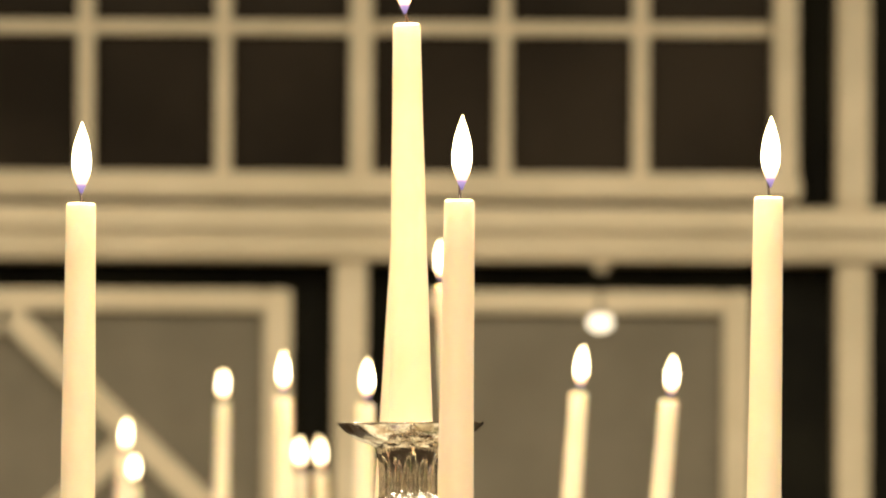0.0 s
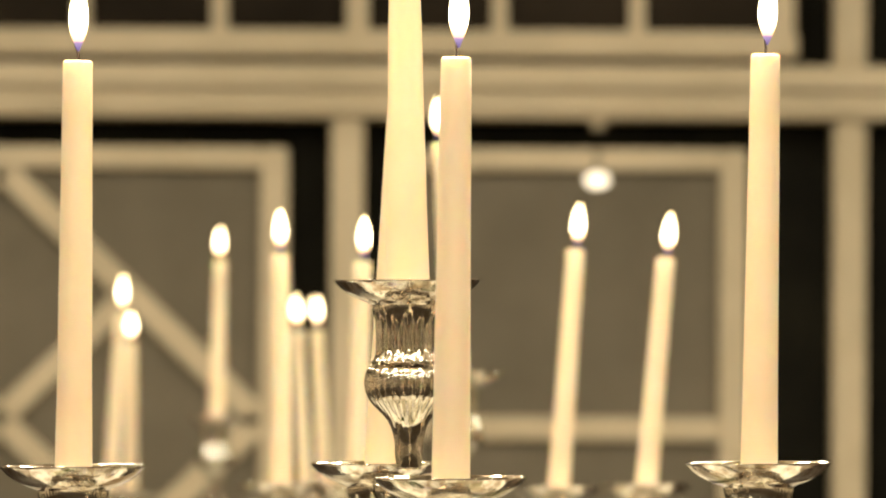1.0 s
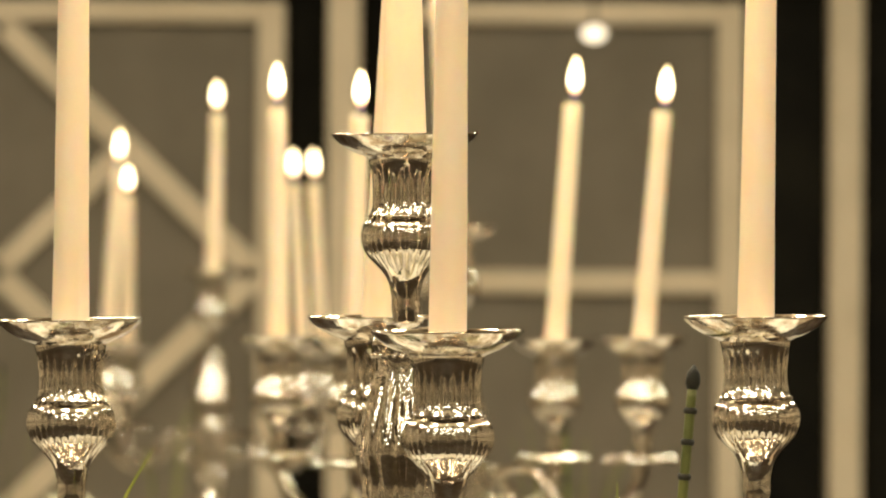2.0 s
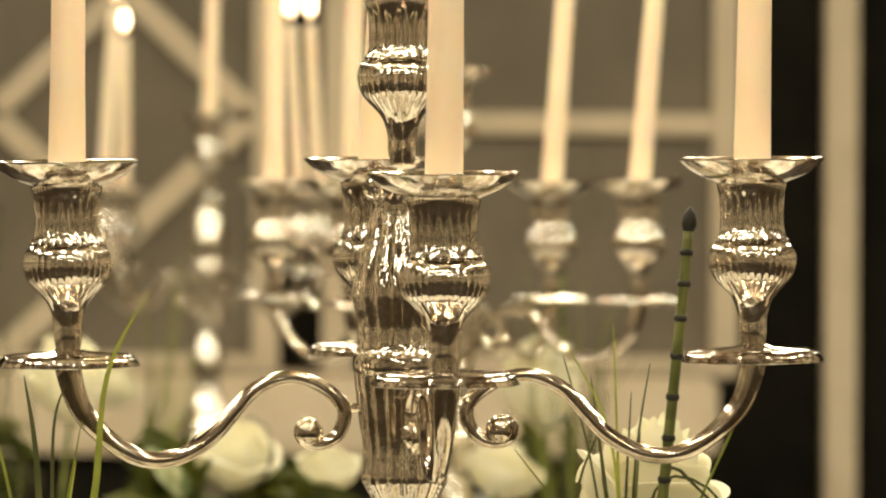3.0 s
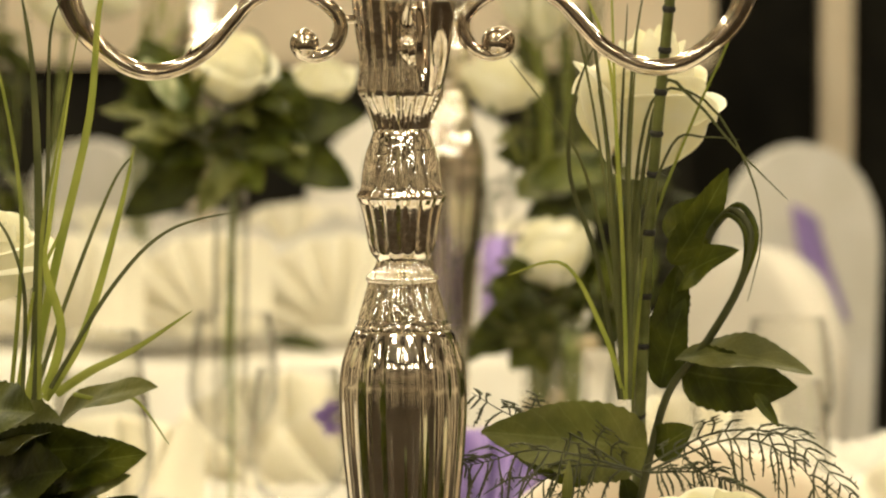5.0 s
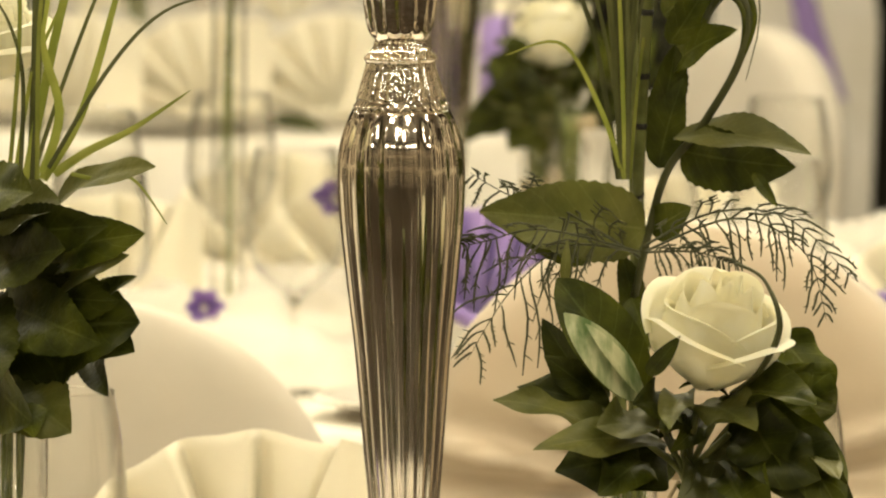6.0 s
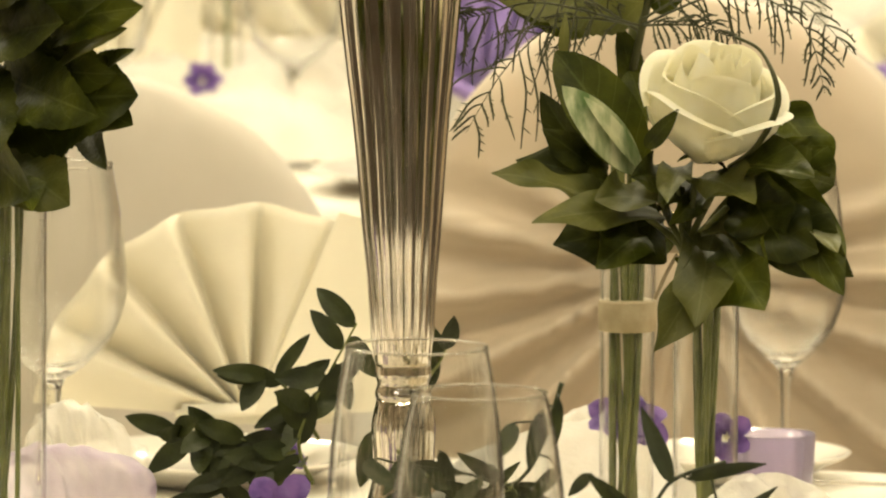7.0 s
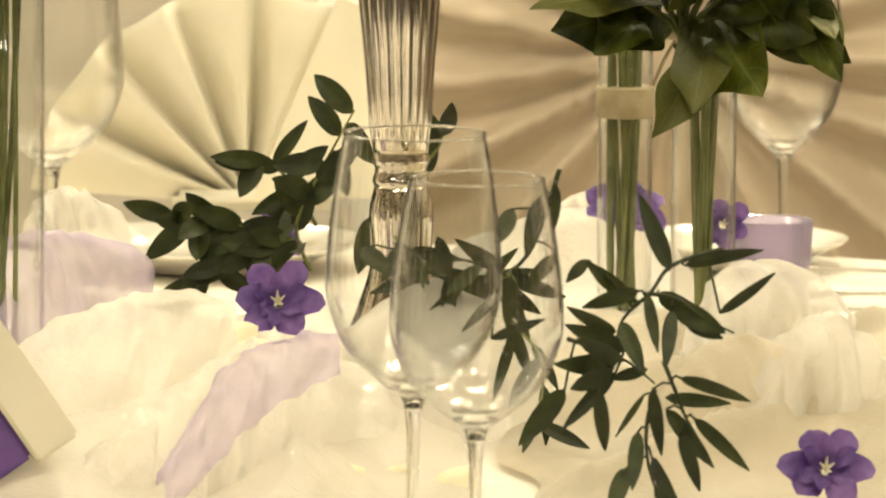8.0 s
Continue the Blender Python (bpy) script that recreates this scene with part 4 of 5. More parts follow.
def fern_bm(pts, spread, seed, n=26, side_len=0.03):
    """A frond: a fine bent stalk with drooping side stalks that carry short needles."""
    rnd = random.Random(seed)
    ps = curve(pts, n)
    bm = sweep(ps, [0.0008 * (1.2 - i / n) for i in range(n + 1)], 5)
    for i in range(2, n):
        t = (ps[i + 1] - ps[i - 1]).normalized()
        s = t.cross(Vector((0, -1, 0.15))).normalized()
        for sg in (-1, 1):
            if rnd.random() < 0.25:
                continue
            ln = side_len * math.sin(math.pi * (0.15 + 0.8 * i / n)) * rnd.uniform(0.45, 1.25)
            d = (s * sg * rnd.uniform(0.7, 1.1) + t * rnd.uniform(0.3, 0.9) + Vector((rnd.uniform(-0.2, 0.2), rnd.uniform(-0.5, 0.3), -0.2))).normalized()
            q = [ps[i] + d * (ln * k / 6) + Vector((0.05 * ln * math.sin(k + i), 0, -0.55 * ln * (k / 6) ** 2)) for k in range(7)]
            sweep(q, [0.0005, 0.0006, 0.0007, 0.0007, 0.0007, 0.0006, 0.0003], 4, bm=bm)
            for k in (2, 3, 4, 5):
                for s2 in (-1, 1):
                    if rnd.random() < 0.35:
                        continue
                    e = (d * 0.6 + t * 0.8 * s2 + Vector((0, 0, -0.45))).normalized()
                    sweep([q[k], q[k] + e * (ln * rnd.uniform(0.1, 0.24))], [0.0006, 0.0003], 3, bm=bm)
    return bm


def tube_vase(x, y, r, h, label):
    v = thing("glass_tube_vase", (x, y, TOP), label, "vase", group="tube vases")
    o = part("glass_wall", lathe([(r * 0.9, 0.0078), (r, 0.008), (r, h * 0.5), (r, h - 0.0005), (r - 0.0004, h), (r - 0.0008, h - 0.0005), (r - 0.0008, h * 0.5), (r - 0.0008, 0.0082), (r * 0.88, 0.008)], 48, loop=True), THIN, v)
    o.visible_shadow = False
    o = part("glass_bottom", lathe([(r * 0.9, 0.0), (r, 0.0015), (r, 0.0068), (r * 0.9, 0.0075)], 48), GLASS, v)
    o.visible_shadow = False
    return v


def stems(parent, x, y, z0, z1, r, count, seed, top=None):
    rnd = random.Random(seed)
    for k in range(count):
        a, b = rnd.uniform(0, 6.28), rnd.uniform(0, 6.28)
        p0 = Vector((x + r * 0.75 * math.cos(a) * rnd.random(), y + r * 0.75 * math.sin(a) * rnd.random(), z0 + rnd.uniform(0.0, 0.02)))
        p1 = Vector((x + r * 0.75 * math.cos(b), y + r * 0.75 * math.sin(b), z1))
        mid = (p0 + p1) / 2 + Vector((rnd.uniform(-0.002, 0.002), 0, 0))
        part("stem", sweep(curve([p0, mid, p1], 8), rnd.uniform(0.0014, 0.0027), 8), STEM, parent, world=True)


def leaf(parent, base, tip, width, material=None, **kw):
    return part("leaf", leaf_bm(base, tip, width, **kw), material or LEAF, parent, world=True)


# Places along three fixed lines of sight: across, down, and metres off.
D = (lambda u, v, d: (d * (0.002686 + 6.6047e-05 * (u - 784) + 3.4583e-07 * (v - 441)), d, 1.5 + d * (-0.088652 + -6.6306e-05 * (v - 441) + 3.3145e-07 * (u - 784))))
E4 = (lambda u, v, d: (d * (0.001930 + 6.5838e-05 * (u - 784) + 3.4473e-07 * (v - 441)), d, 1.5 + d * (-0.038553 + -6.5887e-05 * (v - 441) + 3.4008e-07 * (u - 784))))


def arrangement_low(stem_count=10):
    """Low bunch: white rose, variegated bud leaf and a ruff of ivy leaves, with its stems in the tube."""
    b = thing("flower_bunch", (0.169, 5.02, TOP + 0.006), "bunch of a white rose and dark ivy leaves", "flowers", group="flower bunches")
    rose_parts(b, (0.170, 4.970, 1.072), 0.0408, (24, 4, 15), seed=3, open_=1.0, tall=1.12)
    def P(x, y, d):
        return D(784 + 0.952 * x, 205 + 0.952 * y, d)
    # A striped bud leaf in its dark sheath.
    leaf(b, P(365, 325, 4.975), P(222, 160, 4.975), 0.036, BUD, face=(0.3, -1, 0.1), fold=0.15, droop=0.10, fat=0.5)
    leaf(b, P(372, 318, 4.972), P(262, 180, 4.970), 0.017, BUD, face=(0.7, -1, 0.1), fold=0.3, droop=0.08, fat=0.5)
    leaf(b, P(378, 330, 5.000), P(208, 95, 5.000), 0.062, face=(0.2, -1, 0.2), droop=0.1, fat=0.55)
    leaf(b, P(300, 330, 5.005), P(182, 170, 4.995), 0.040, face=(-0.6, -1, 0.1), droop=0.1)
    leaf(b, P(222, 110, 5.02), P(228, 25, 5.02), 0.009, LEAF_L, face=(0, -1, 0))
    leaf(b, P(378, 275, 4.94), P(438, 203, 4.925), 0.016, face=(0.2, -1, 0.3))
    # Ruff of broad leaves: base, tip, width, tilt of the face, and a paler one now and then.
    ruff = ((300, 385, 90, 322, 70, 0.7, 1), (310, 340, 135, 298, 70, 0.2, 0), (300, 330, 185, 240, 60, 0.3, 0), (415, 405, 165, 415, 70, 0.5, 1), (410, 408, 205, 455, 130, -0.1, 0), (400, 415, 285, 500, 110, -0.2, 0),
            (425, 392, 282, 372, 105, 0.9, 1), (450, 310, 418, 378, 60, 0.4, 1), (470, 340, 400, 395, 60, 0.3, 0), (505, 435, 393, 655, 90, -0.1, 1), (512, 432, 600, 578, 165, 0.1, 0), (500, 430, 470, 610, 110, 0.3, 1),
            (495, 405, 652, 492, 110, 0.5, 1), (550, 350, 765, 515, 140, 0.1, 0), (600, 330, 747, 550, 115, -0.3, 0), (520, 320, 692, 330, 100, 0.7, 0), (590, 290, 728, 345, 150, -0.2, 0), (620, 200, 720, 330, 90, -0.2, 0),
            (540, 390, 700, 470, 130, 0.2, 0), (470, 340, 580, 380, 90, 0.8, 1), (490, 350, 420, 420, 50, 0.2, 0), (560, 330, 640, 470, 120, 0.0, 0), (430, 350, 350, 330, 80, 0.3, 0), (640, 420, 735, 470, 70, 0.3, 1))
    for k, (x0, y0, x1, y1, w, f, light) in enumerate(ruff):
        p0, p1 = P(x0, y0, 4.985 + 0.01 * (k % 3)), P(x1, y1, 4.960 - 0.012 * (k % 4) + (0.05 if k in (1, 2, 16, 17) else 0))
        leaf(b, p0, p1, w * 0.00050, LEAF_L if light else LEAF, face=(0.35 * math.sin(2.3 * k), -0.8, f + 0.15), wave=0.45, droop=0.15, fat=0.36 + 0.05 * (k % 4), seed=k, lobe=0.12, n=18)
    # Two thin loops over the rose.
    for r, off in ((0.0011, 0.0), (0.0009, 0.006)):
        part("grass_loop", sweep(curve([D(1290, 500, 4.96), D(1340 + 900 * off, 460, 4.945), D(1375 + 900 * off, 380, 4.94), D(1350, 300, 4.95), D(1300, 270, 4.97)], 30), r, 6), GRASS_D, b, world=True)
    xv = b.location.x
    stems(b, xv, 5.02, TOP + 0.01, 1.0, 0.013, stem_count, 5)
    for k, (sx, sy) in enumerate(((375, 400), (405, 375), (440, 350), (470, 340), (500, 365), (530, 385))):
        part("stem", sweep(curve([P(446 + 3 * k, 500, 5.0), P(440 + 4 * k, 455, 4.985), P(sx, sy, 4.975)], 8), 0.0021, 7), STEM, b, world=True)
    part("tie", lathe(smooth_profile([(0.0125, 0.0), (0.0140, 0.003), (0.0138, 0.010), (0.0125, 0.013)]), 20, at=D(1208, 650, 5.02)), RAFFIA, b, "pale raffia tie", world=True)
    part("tie_end", sweep(curve([D(1200, 655, 5.0), D(1180, 690, 4.995), D(1160, 735, 4.995)], 10), 0.0011, 6, flat=0.4), RAFFIA, b, world=True)
    return b


def arrangement_tall():
    """Tall bunch: rose on a long stem, horsetail, bear grass, loops, broad leaves and fern."""
    x = D(1112, 700, 5.3)[0]
    b = thing("tall_flower_bunch", (x, 5.3, TOP + 0.006), "tall bunch of white rose, horsetail, bear grass and fern", "flowers", group="flower bunches")
    rose_parts(b, E4(1132, 398, 5.33), 0.0430, (14, -3, 75), seed=8, open_=1.0, tall=1.42)
    part("rose_stem", sweep(curve([E4(1130, 470, 5.33), E4(1125, 700, 5.32), D(1120, 300, 5.31), D(1115, 700, 5.3)], 20), 0.0028, 8), STEM, b, world=True)
    hs = [E4(1213, -105, 5.22), E4(1200, 40, 5.22), E4(1180, 240, 5.23), E4(1160, 450, 5.24), E4(1146, 650, 5.25), E4(1135, 880, 5.26), D(1125, 200, 5.28), D(1118, 500, 5.3)]
    h = horsetail(b, [Vector(p) - b.location for p in hs][::-1], 0.0041)
    grass = (((1110, 880), (1095, 500), (1085, 200), (1080, 60)), ((1115, 880), (1110, 560), (1120, 300), (1145, 130)), ((1105, 880), (1085, 520), (1060, 300), (1040, 150)),
             ((1108, 880), (1080, 560), (1040, 300), (990, 110)), ((1112, 880), (1100, 540), (1075, 260), (1000, 100)), ((1100, 880), (1060, 640), (1010, 480), (1020, 340), (1060, 240)),
             ((1118, 880), (1120, 600), (1140, 400), (1180, 330), (1260, 360), (1330, 480), (1350, 590), (1325, 705)), ((1118, 880), (1125, 600), (1170, 330), (1230, 350), (1300, 430), (1395, 525)),
             ((1110, 880), (1070, 760), (1000, 640), (900, 660)), ((1112, 880), (1130, 620), (1190, 430), (1250, 415), (1310, 420)), ((1108, 880), (1090, 700), (1050, 520), (1010, 420), (905, 280)),
             ((1110, 880), (1098, 600), (1100, 420), (1112, 180)), ((1120, 880), (1150, 600), (1230, 380), (1300, 220), (1335, 60)), ((1104, 880), (1092, 650), (1075, 430), (1060, 330)), ((1115, 880), (1118, 700), (1115, 480), (1128, 250)))
    for k, g in enumerate(grass):
        part("grass_blade", blade_bm([E4(px, py, 5.27 - 0.012 * (k % 5)) for px, py in g], 0.0008 + 0.0003 * (k % 3)), GRASS_D if k % 4 else GRASS, b, world=True)
    # Thick looped blades.
    for k, o in enumerate((0, 10, -8)):
        part("grass_loop", sweep(curve([D(1120, 330, 5.27), E4(1180, 880, 5.25), E4(1245, 790, 5.23), E4(1310, 680, 5.22), E4(1330 + o, 590, 5.22), E4(1300 + o, 545 - o, 5.23), E4(1262, 580, 5.25), E4(1240, 640, 5.27)], 40), 0.0026 - 0.0004 * k, 7, flat=0.5), LEAF if k else GRASS_D, b, world=True)
    # Broad leaves.
    for p0, p1, w, f, m in ((D(1190, 48, 5.24), D(1432, 78, 5.18), 0.046, (0, -0.7, 0.8), LEAF_L), (D(1200, 70, 5.25), D(1405, 100, 5.2), 0.060, (0, -1, -0.1), LEAF), (D(1330, 110, 5.2), D(1372, 170, 5.19), 0.012, (0, -1, 0), LEAF), (D(1140, 210, 5.26), D(845, 178, 5.2), 0.074, (0.1, -1, 0.15), LEAF_L), (D(1100, 215, 5.27), D(900, 215, 5.22), 0.05, (0.1, -1, -0.4), LEAF),
                            (E4(1190, 640, 5.27), E4(1290, 470, 5.25), 0.035, (0.3, -1, 0.2), LEAF), (E4(1195, 680, 5.28), E4(1310, 615, 5.24), 0.038, (0, -0.8, 0.5), LEAF), (E4(1160, 800, 5.27), E4(1200, 640, 5.27), 0.04, (0.5, -1, 0), LEAF),
                            (E4(1170, 860, 5.27), E4(1215, 700, 5.26), 0.036, (-0.3, -1, 0), LEAF), (D(1150, 215, 5.26), D(1220, 170, 5.25), 0.035, (0, -1, 0.3), LEAF), (E4(1180, 590, 5.3), E4(1260, 520, 5.28), 0.03, (0.2, -1, 0.4), LEAF),
                            (D(1115, 330, 5.27), D(1150, 420, 5.26), 0.028, (0, -1, 0), LEAF), (D(1120, 380, 5.28), D(1095, 250, 5.27), 0.03, (0.4, -1, 0), LEAF)):
        leaf(b, p0, p1, w, m, face=f, teeth=0.06, wave=0.15, droop=0.14, fat=0.42, n=26)
    for k, (pts, sl) in enumerate(((((1130, 260), (1000, 180), (900, 150), (830, 110)), .032), (((1130, 250), (1000, 240), (900, 320), (825, 440)), .036), (((1135, 240), (1260, 180), (1390, 190), (1510, 300)), .028),
                                   (((1135, 250), (1300, 190), (1420, 250), (1460, 370)), .024), (((1130, 250), (960, 210), (860, 230), (815, 240)), .028), (((1140, 250), (1230, 250), (1290, 270)), .02))):
        part("fern_frond", fern_bm([D(px, py, 5.22 - 0.012 * k) for px, py in pts], 1, k, 19, side_len=sl), FERN, b, "fine dark feathery fern", world=True)
    stems(b, x, 5.3, TOP + 0.01, 1.05, 0.0135, 10, 11)
    return b


BUNCH = arrangement_low()
FAR = arrangement_low(2)
rose_parts(FAR, (0.258, 5.06, 1.062), 0.031, (18, 0, 0), seed=12)
leaf(FAR, (0.20, 5.03, 1.02), (0.30, 5.03, 1.03), 0.07, face=(0, -1, 0.3))
leaf(FAR, (0.21, 5.04, 1.0), (0.29, 5.03, 0.96), 0.07, face=(0.2, -1, 0.1))
leaf(FAR, (0.15, 5.04, 0.99), (0.06, 5.03, 0.93), 0.07, face=(0.2, -1, 0.1))
TALL = arrangement_tall()
v = tube_vase(BUNCH.location.x, 5.02, 0.0192, 0.22, "clear glass tube vase with green stems in it")
v = tube_vase(TALL.location.x, 5.3, 0.0171, 0.225, "clear glass tube vase with a raffia band")
part("band", lathe([(0.0174, 0.0), (0.0180, 0.001), (0.0180, 0.018), (0.0174, 0.019)], 40, at=(0, 0, 0.908 - TOP)), RAFFIA, v, "pale raffia band")


def arrangement_left():
    b = thing("leafy_bunch", (D(10, 800, 5.05)[0], 5.05, TOP + 0.006), "bunch of broad dark leaves, green grass and a white rose", "flowers", group="flower bunches")
    rose_parts(b, E4(-20, 630, 5.1), 0.036, (20, 8, 0), seed=5, open_=1.2)
    spec = ((0, 620, 258, 600, 250, 0.2, 0), (-20, 700, 130, 805, 190, 0.0, 1), (20, 605, 238, 475, 85, 0.5, 1), (60, 480, 268, 435, 120, 0.2, 0), (90, 395, 288, 312, 90, 0.4, 1), (-20, 420, 112, 388, 140, 0.6, 1),
            (150, 590, 252, 515, 55, 0.4, 0), (-40, 520, 120, 465, 170, 0.3, 0), (0, 560, 185, 640, 160, 0.1, 0), (-40, 650, 60, 790, 190, -0.1, 0), (60, 590, 248, 655, 160, 0.1, 0), (165, 630, 198, 738, 80, -0.1, 0),
            (-20, 440, 200, 420, 120, 0.1, 0), (-60, 380, 60, 360, 150, 0.2, 0), (-80, 560, -20, 740, 200, 0.2, 0), (30, 540, 220, 560, 110, -0.2, 0), (20, 700, 60, 815, 110, 0.1, 0))
    for k, (x0, y0, x1, y1, w, f, lt) in enumerate(spec):
        leaf(b, D(0.952 * x0, 0.952 * y0 - 197, 5.06 + 0.01 * (k % 3)), D(0.952 * x1, 0.952 * y1 - 197, 5.0 - 0.012 * (k % 5)), w * 0.00043, LEAF_L if lt else LEAF, face=(0.3 * math.sin(2 * k), -0.9, f), teeth=0.07, wave=0.25, droop=0.1, fat=0.5, n=30, seed=k)
    grass = (((60, 880), (70, 560), (60, 300), (38, 150)), ((50, 880), (100, 640), (160, 380), (185, 150), (260, 0)), ((80, 880), (150, 760), (210, 560), (240, 430)), ((90, 860), (200, 680), (300, 580), (430, 545)), ((30, 880), (60, 700), (100, 600), (130, 540)),
             ((20, 880), (40, 560), (0, 300), (-40, 200)), ((60, 880), (85, 500), (90, 250), (110, 170)), ((70, 880), (75, 600), (100, 450), (140, 230)), ((100, 870), (160, 830), (240, 790), (342, 722)), ((40, 880), (45, 700), (20, 600), (-20, 540)),
             ((80, 870), (110, 760), (80, 640), (90, 560), (130, 300)), ((130, 870), (180, 880), (240, 880), (300, 960)), ((60, 880), (120, 700), (200, 500), (245, 440)))
    for k, g in enumerate(grass):
        part("grass_blade", blade_bm([E4(px, py, 5.06 - 0.015 * (k % 4)) for px, py in g], 0.0025 if k in (0, 1, 2, 8, 10) else 0.0011), GRASS if k % 3 else GRASS_D, b, world=True)
    stems(b, b.location.x - 0.004, 5.05, TOP + 0.01, 1.02, 0.018, 9, 21)
    return b


LEFT = arrangement_left()
tube_vase(LEFT.location.x + 0.0, 5.05, 0.0239, 0.27, "clear glass tube vase under the leafy bunch")

# Bunches on the tables behind.
for src, spots in ((TALL, ((0.128, 8.7, 160), (-0.72, 12.6, 80), (-0.393, 8.75, 250))),
                   (BUNCH, ((0.143, 8.35, 200),)),
                   (LEFT, ((-0.410, 12.4, 40), (0.114, 8.5, 110)))):
    for x, y, rz in spots:
        copy_thing(src, pose(x, y, TOP + 0.006, 0, 0, rz))
FAR.matrix_basis = pose(-0.190, 8.4, TOP + 0.186)
TALLV = tube_vase(-0.190, 8.4, 0.017, 0.39, "tall clear glass tube vase with green stems")
stems(TALLV, TALLV.location.x, 8.4, TOP + 0.01, TOP + 0.39, 0.006, 2, 31)
for x, y in ((0.128, 8.7), (0.143, 8.35), (0.114, 8.5)):
    copy_thing(v, pose(x, y, TOP))


# ---------- greenery, organza and small things round the candelabrum ----------
def sprig(pts, leaves, label, seed, lw=0.0118, ll=0.040):
    rnd = random.Random(seed)
    s = thing("greenery_sprig", pts[0], label, "greenery", group="leafy sprigs on the table")
    ps = curve(pts, 30)
    part("twig", sweep(ps, [0.0011 * (1.3 - 0.8 * i / 30) for i in range(31)], 6), STEM, s, world=True)
    leaves = int(leaves * 1.2)
    for k in range(leaves):
        i = int(3 + 27 * k / max(1, leaves - 1))
        i = min(i, 29)
        t = (ps[i + 1] - ps[i - 1]).normalized()
        sg = 1 if k % 2 else -1
        d = (t * rnd.uniform(0.1, 1.0) + Vector((sg * rnd.uniform(0.1, 1.2), rnd.uniform(-0.7, 0.3), rnd.uniform(-1.2, 0.7)))).normalized()
        ln = ll * rnd.uniform(0.75, 1.15)
        leaf(s, ps[i], ps[i] + d * ln, lw * rnd.uniform(0.85, 1.25), RUSCUS, face=(rnd.uniform(-0.4, 0.4), -1, rnd.uniform(-0.1, 0.7)), droop=rnd.uniform(-0.12, 0.15), fold=0.2, fat=0.45, n=10)
    return s


V8 = (lambda u, v, d: (d * (0.003185 + 6.6321e-05 * (u - 784) + 3.4727e-07 * (v - 441)), d, 1.5 + d * (-0.127435 + -6.6858e-05 * (v - 441) + 3.2315e-07 * (u - 784))))
LAB = "dark green ruscus sprig trailing over the cloth"
def branch(pts, leaves, label, seed):
    """A hanging spray: a thin forked twig and its long pointed leaves, each given by its base and its tip."""
    rnd = random.Random(seed)
    s = thing("greenery_sprig", pts[0], label, "greenery", group="leafy sprigs on the table")
    ps = curve(pts, 30)
    part("twig", sweep(ps, [0.0011 * (1.3 - 0.8 * i / 30) for i in range(31)], 6), RUSCUS, s, world=True)
    for k, (u0, v0, u1, v1, w) in enumerate(leaves):
        a = V8(u0, v0, 4.66 + 0.012 * rnd.uniform(-1, 1))
        b = V8(u1, v1, 4.65 + 0.02 * rnd.uniform(-1, 1))
        q = min(ps, key=lambda p: (p - Vector(a)).length)
        if (q - Vector(a)).length > 0.003:
            part("stalk", sweep([q, (q + Vector(a)) / 2 + Vector((0, 0, 0.002)), Vector(a)], 0.0007), RUSCUS, s, world=True)
        leaf(s, a, b, w * 0.00034, RUSCUS, face=(rnd.uniform(-0.3, 0.3), -1, rnd.uniform(-0.3, 0.3)), droop=rnd.uniform(-0.10, 0.12), fold=0.18, fat=0.42, wave=0.04, n=12, seed=k)
    return s


branch([V8(1280, 440, 4.68), V8(1190, 470, 4.67), V8(1150, 520, 4.66), V8(1100, 570, 4.66), V8(1090, 640, 4.65)],
       [(1185, 478, 1130, 342, 44), (1212, 470, 1352, 443, 34), (1275, 555, 1372, 483, 30), (1125, 535, 1035, 462, 40), (1130, 515, 1030, 545, 40), (1090, 590, 1003, 543, 34),
        (1145, 520, 1165, 625, 30), (1040, 460, 1002, 500, 30)], LAB, 1)
branch([V8(1150, 520, 4.66), V8(1200, 530, 4.66), V8(1250, 565, 4.66), V8(1300, 590, 4.66)],
       [(1165, 520, 1250, 560, 50), (1190, 540, 1285, 590, 56), (1190, 550, 1178, 655, 36), (1215, 570, 1280, 600, 36), (1100, 570, 1140, 660, 42)], LAB, 2)
branch([V8(1005, 600, 4.67), V8(1060, 620, 4.66), V8(1110, 640, 4.66), V8(1160, 680, 4.66)],
       [(1110, 620, 1000, 575, 46), (1100, 640, 1020, 600, 42), (1090, 645, 980, 645, 50), (1085, 655, 1010, 690, 48), (1090, 660, 995, 762, 36), (1060, 690, 1072, 800, 36),
        (1145, 655, 1080, 672, 30), (1000, 690, 918, 790, 52)], LAB, 3)
branch([V8(1175, 640, 4.66), V8(1195, 690, 4.65), V8(1215, 740, 4.65), V8(1245, 790, 4.64)],
       [(1205, 670, 1330, 712, 34), (1180, 705, 1295, 715, 34), (1230, 742, 1328, 835, 38), (1180, 725, 1265, 830, 40), (1205, 770, 1240, 872, 36), (1155, 690, 1172, 808, 34)], LAB, 4)
branch([V8(1160, 690, 4.66), V8(1145, 760, 4.65), V8(1150, 830, 4.64), V8(1175, 900, 4.64)],
       [(1140, 700, 1090, 775, 16), (1130, 765, 1120, 870, 38), (1110, 830, 1078, 920, 44), (1155, 812, 1205, 895, 36), (1165, 855, 1190, 930, 40)], LAB, 13)
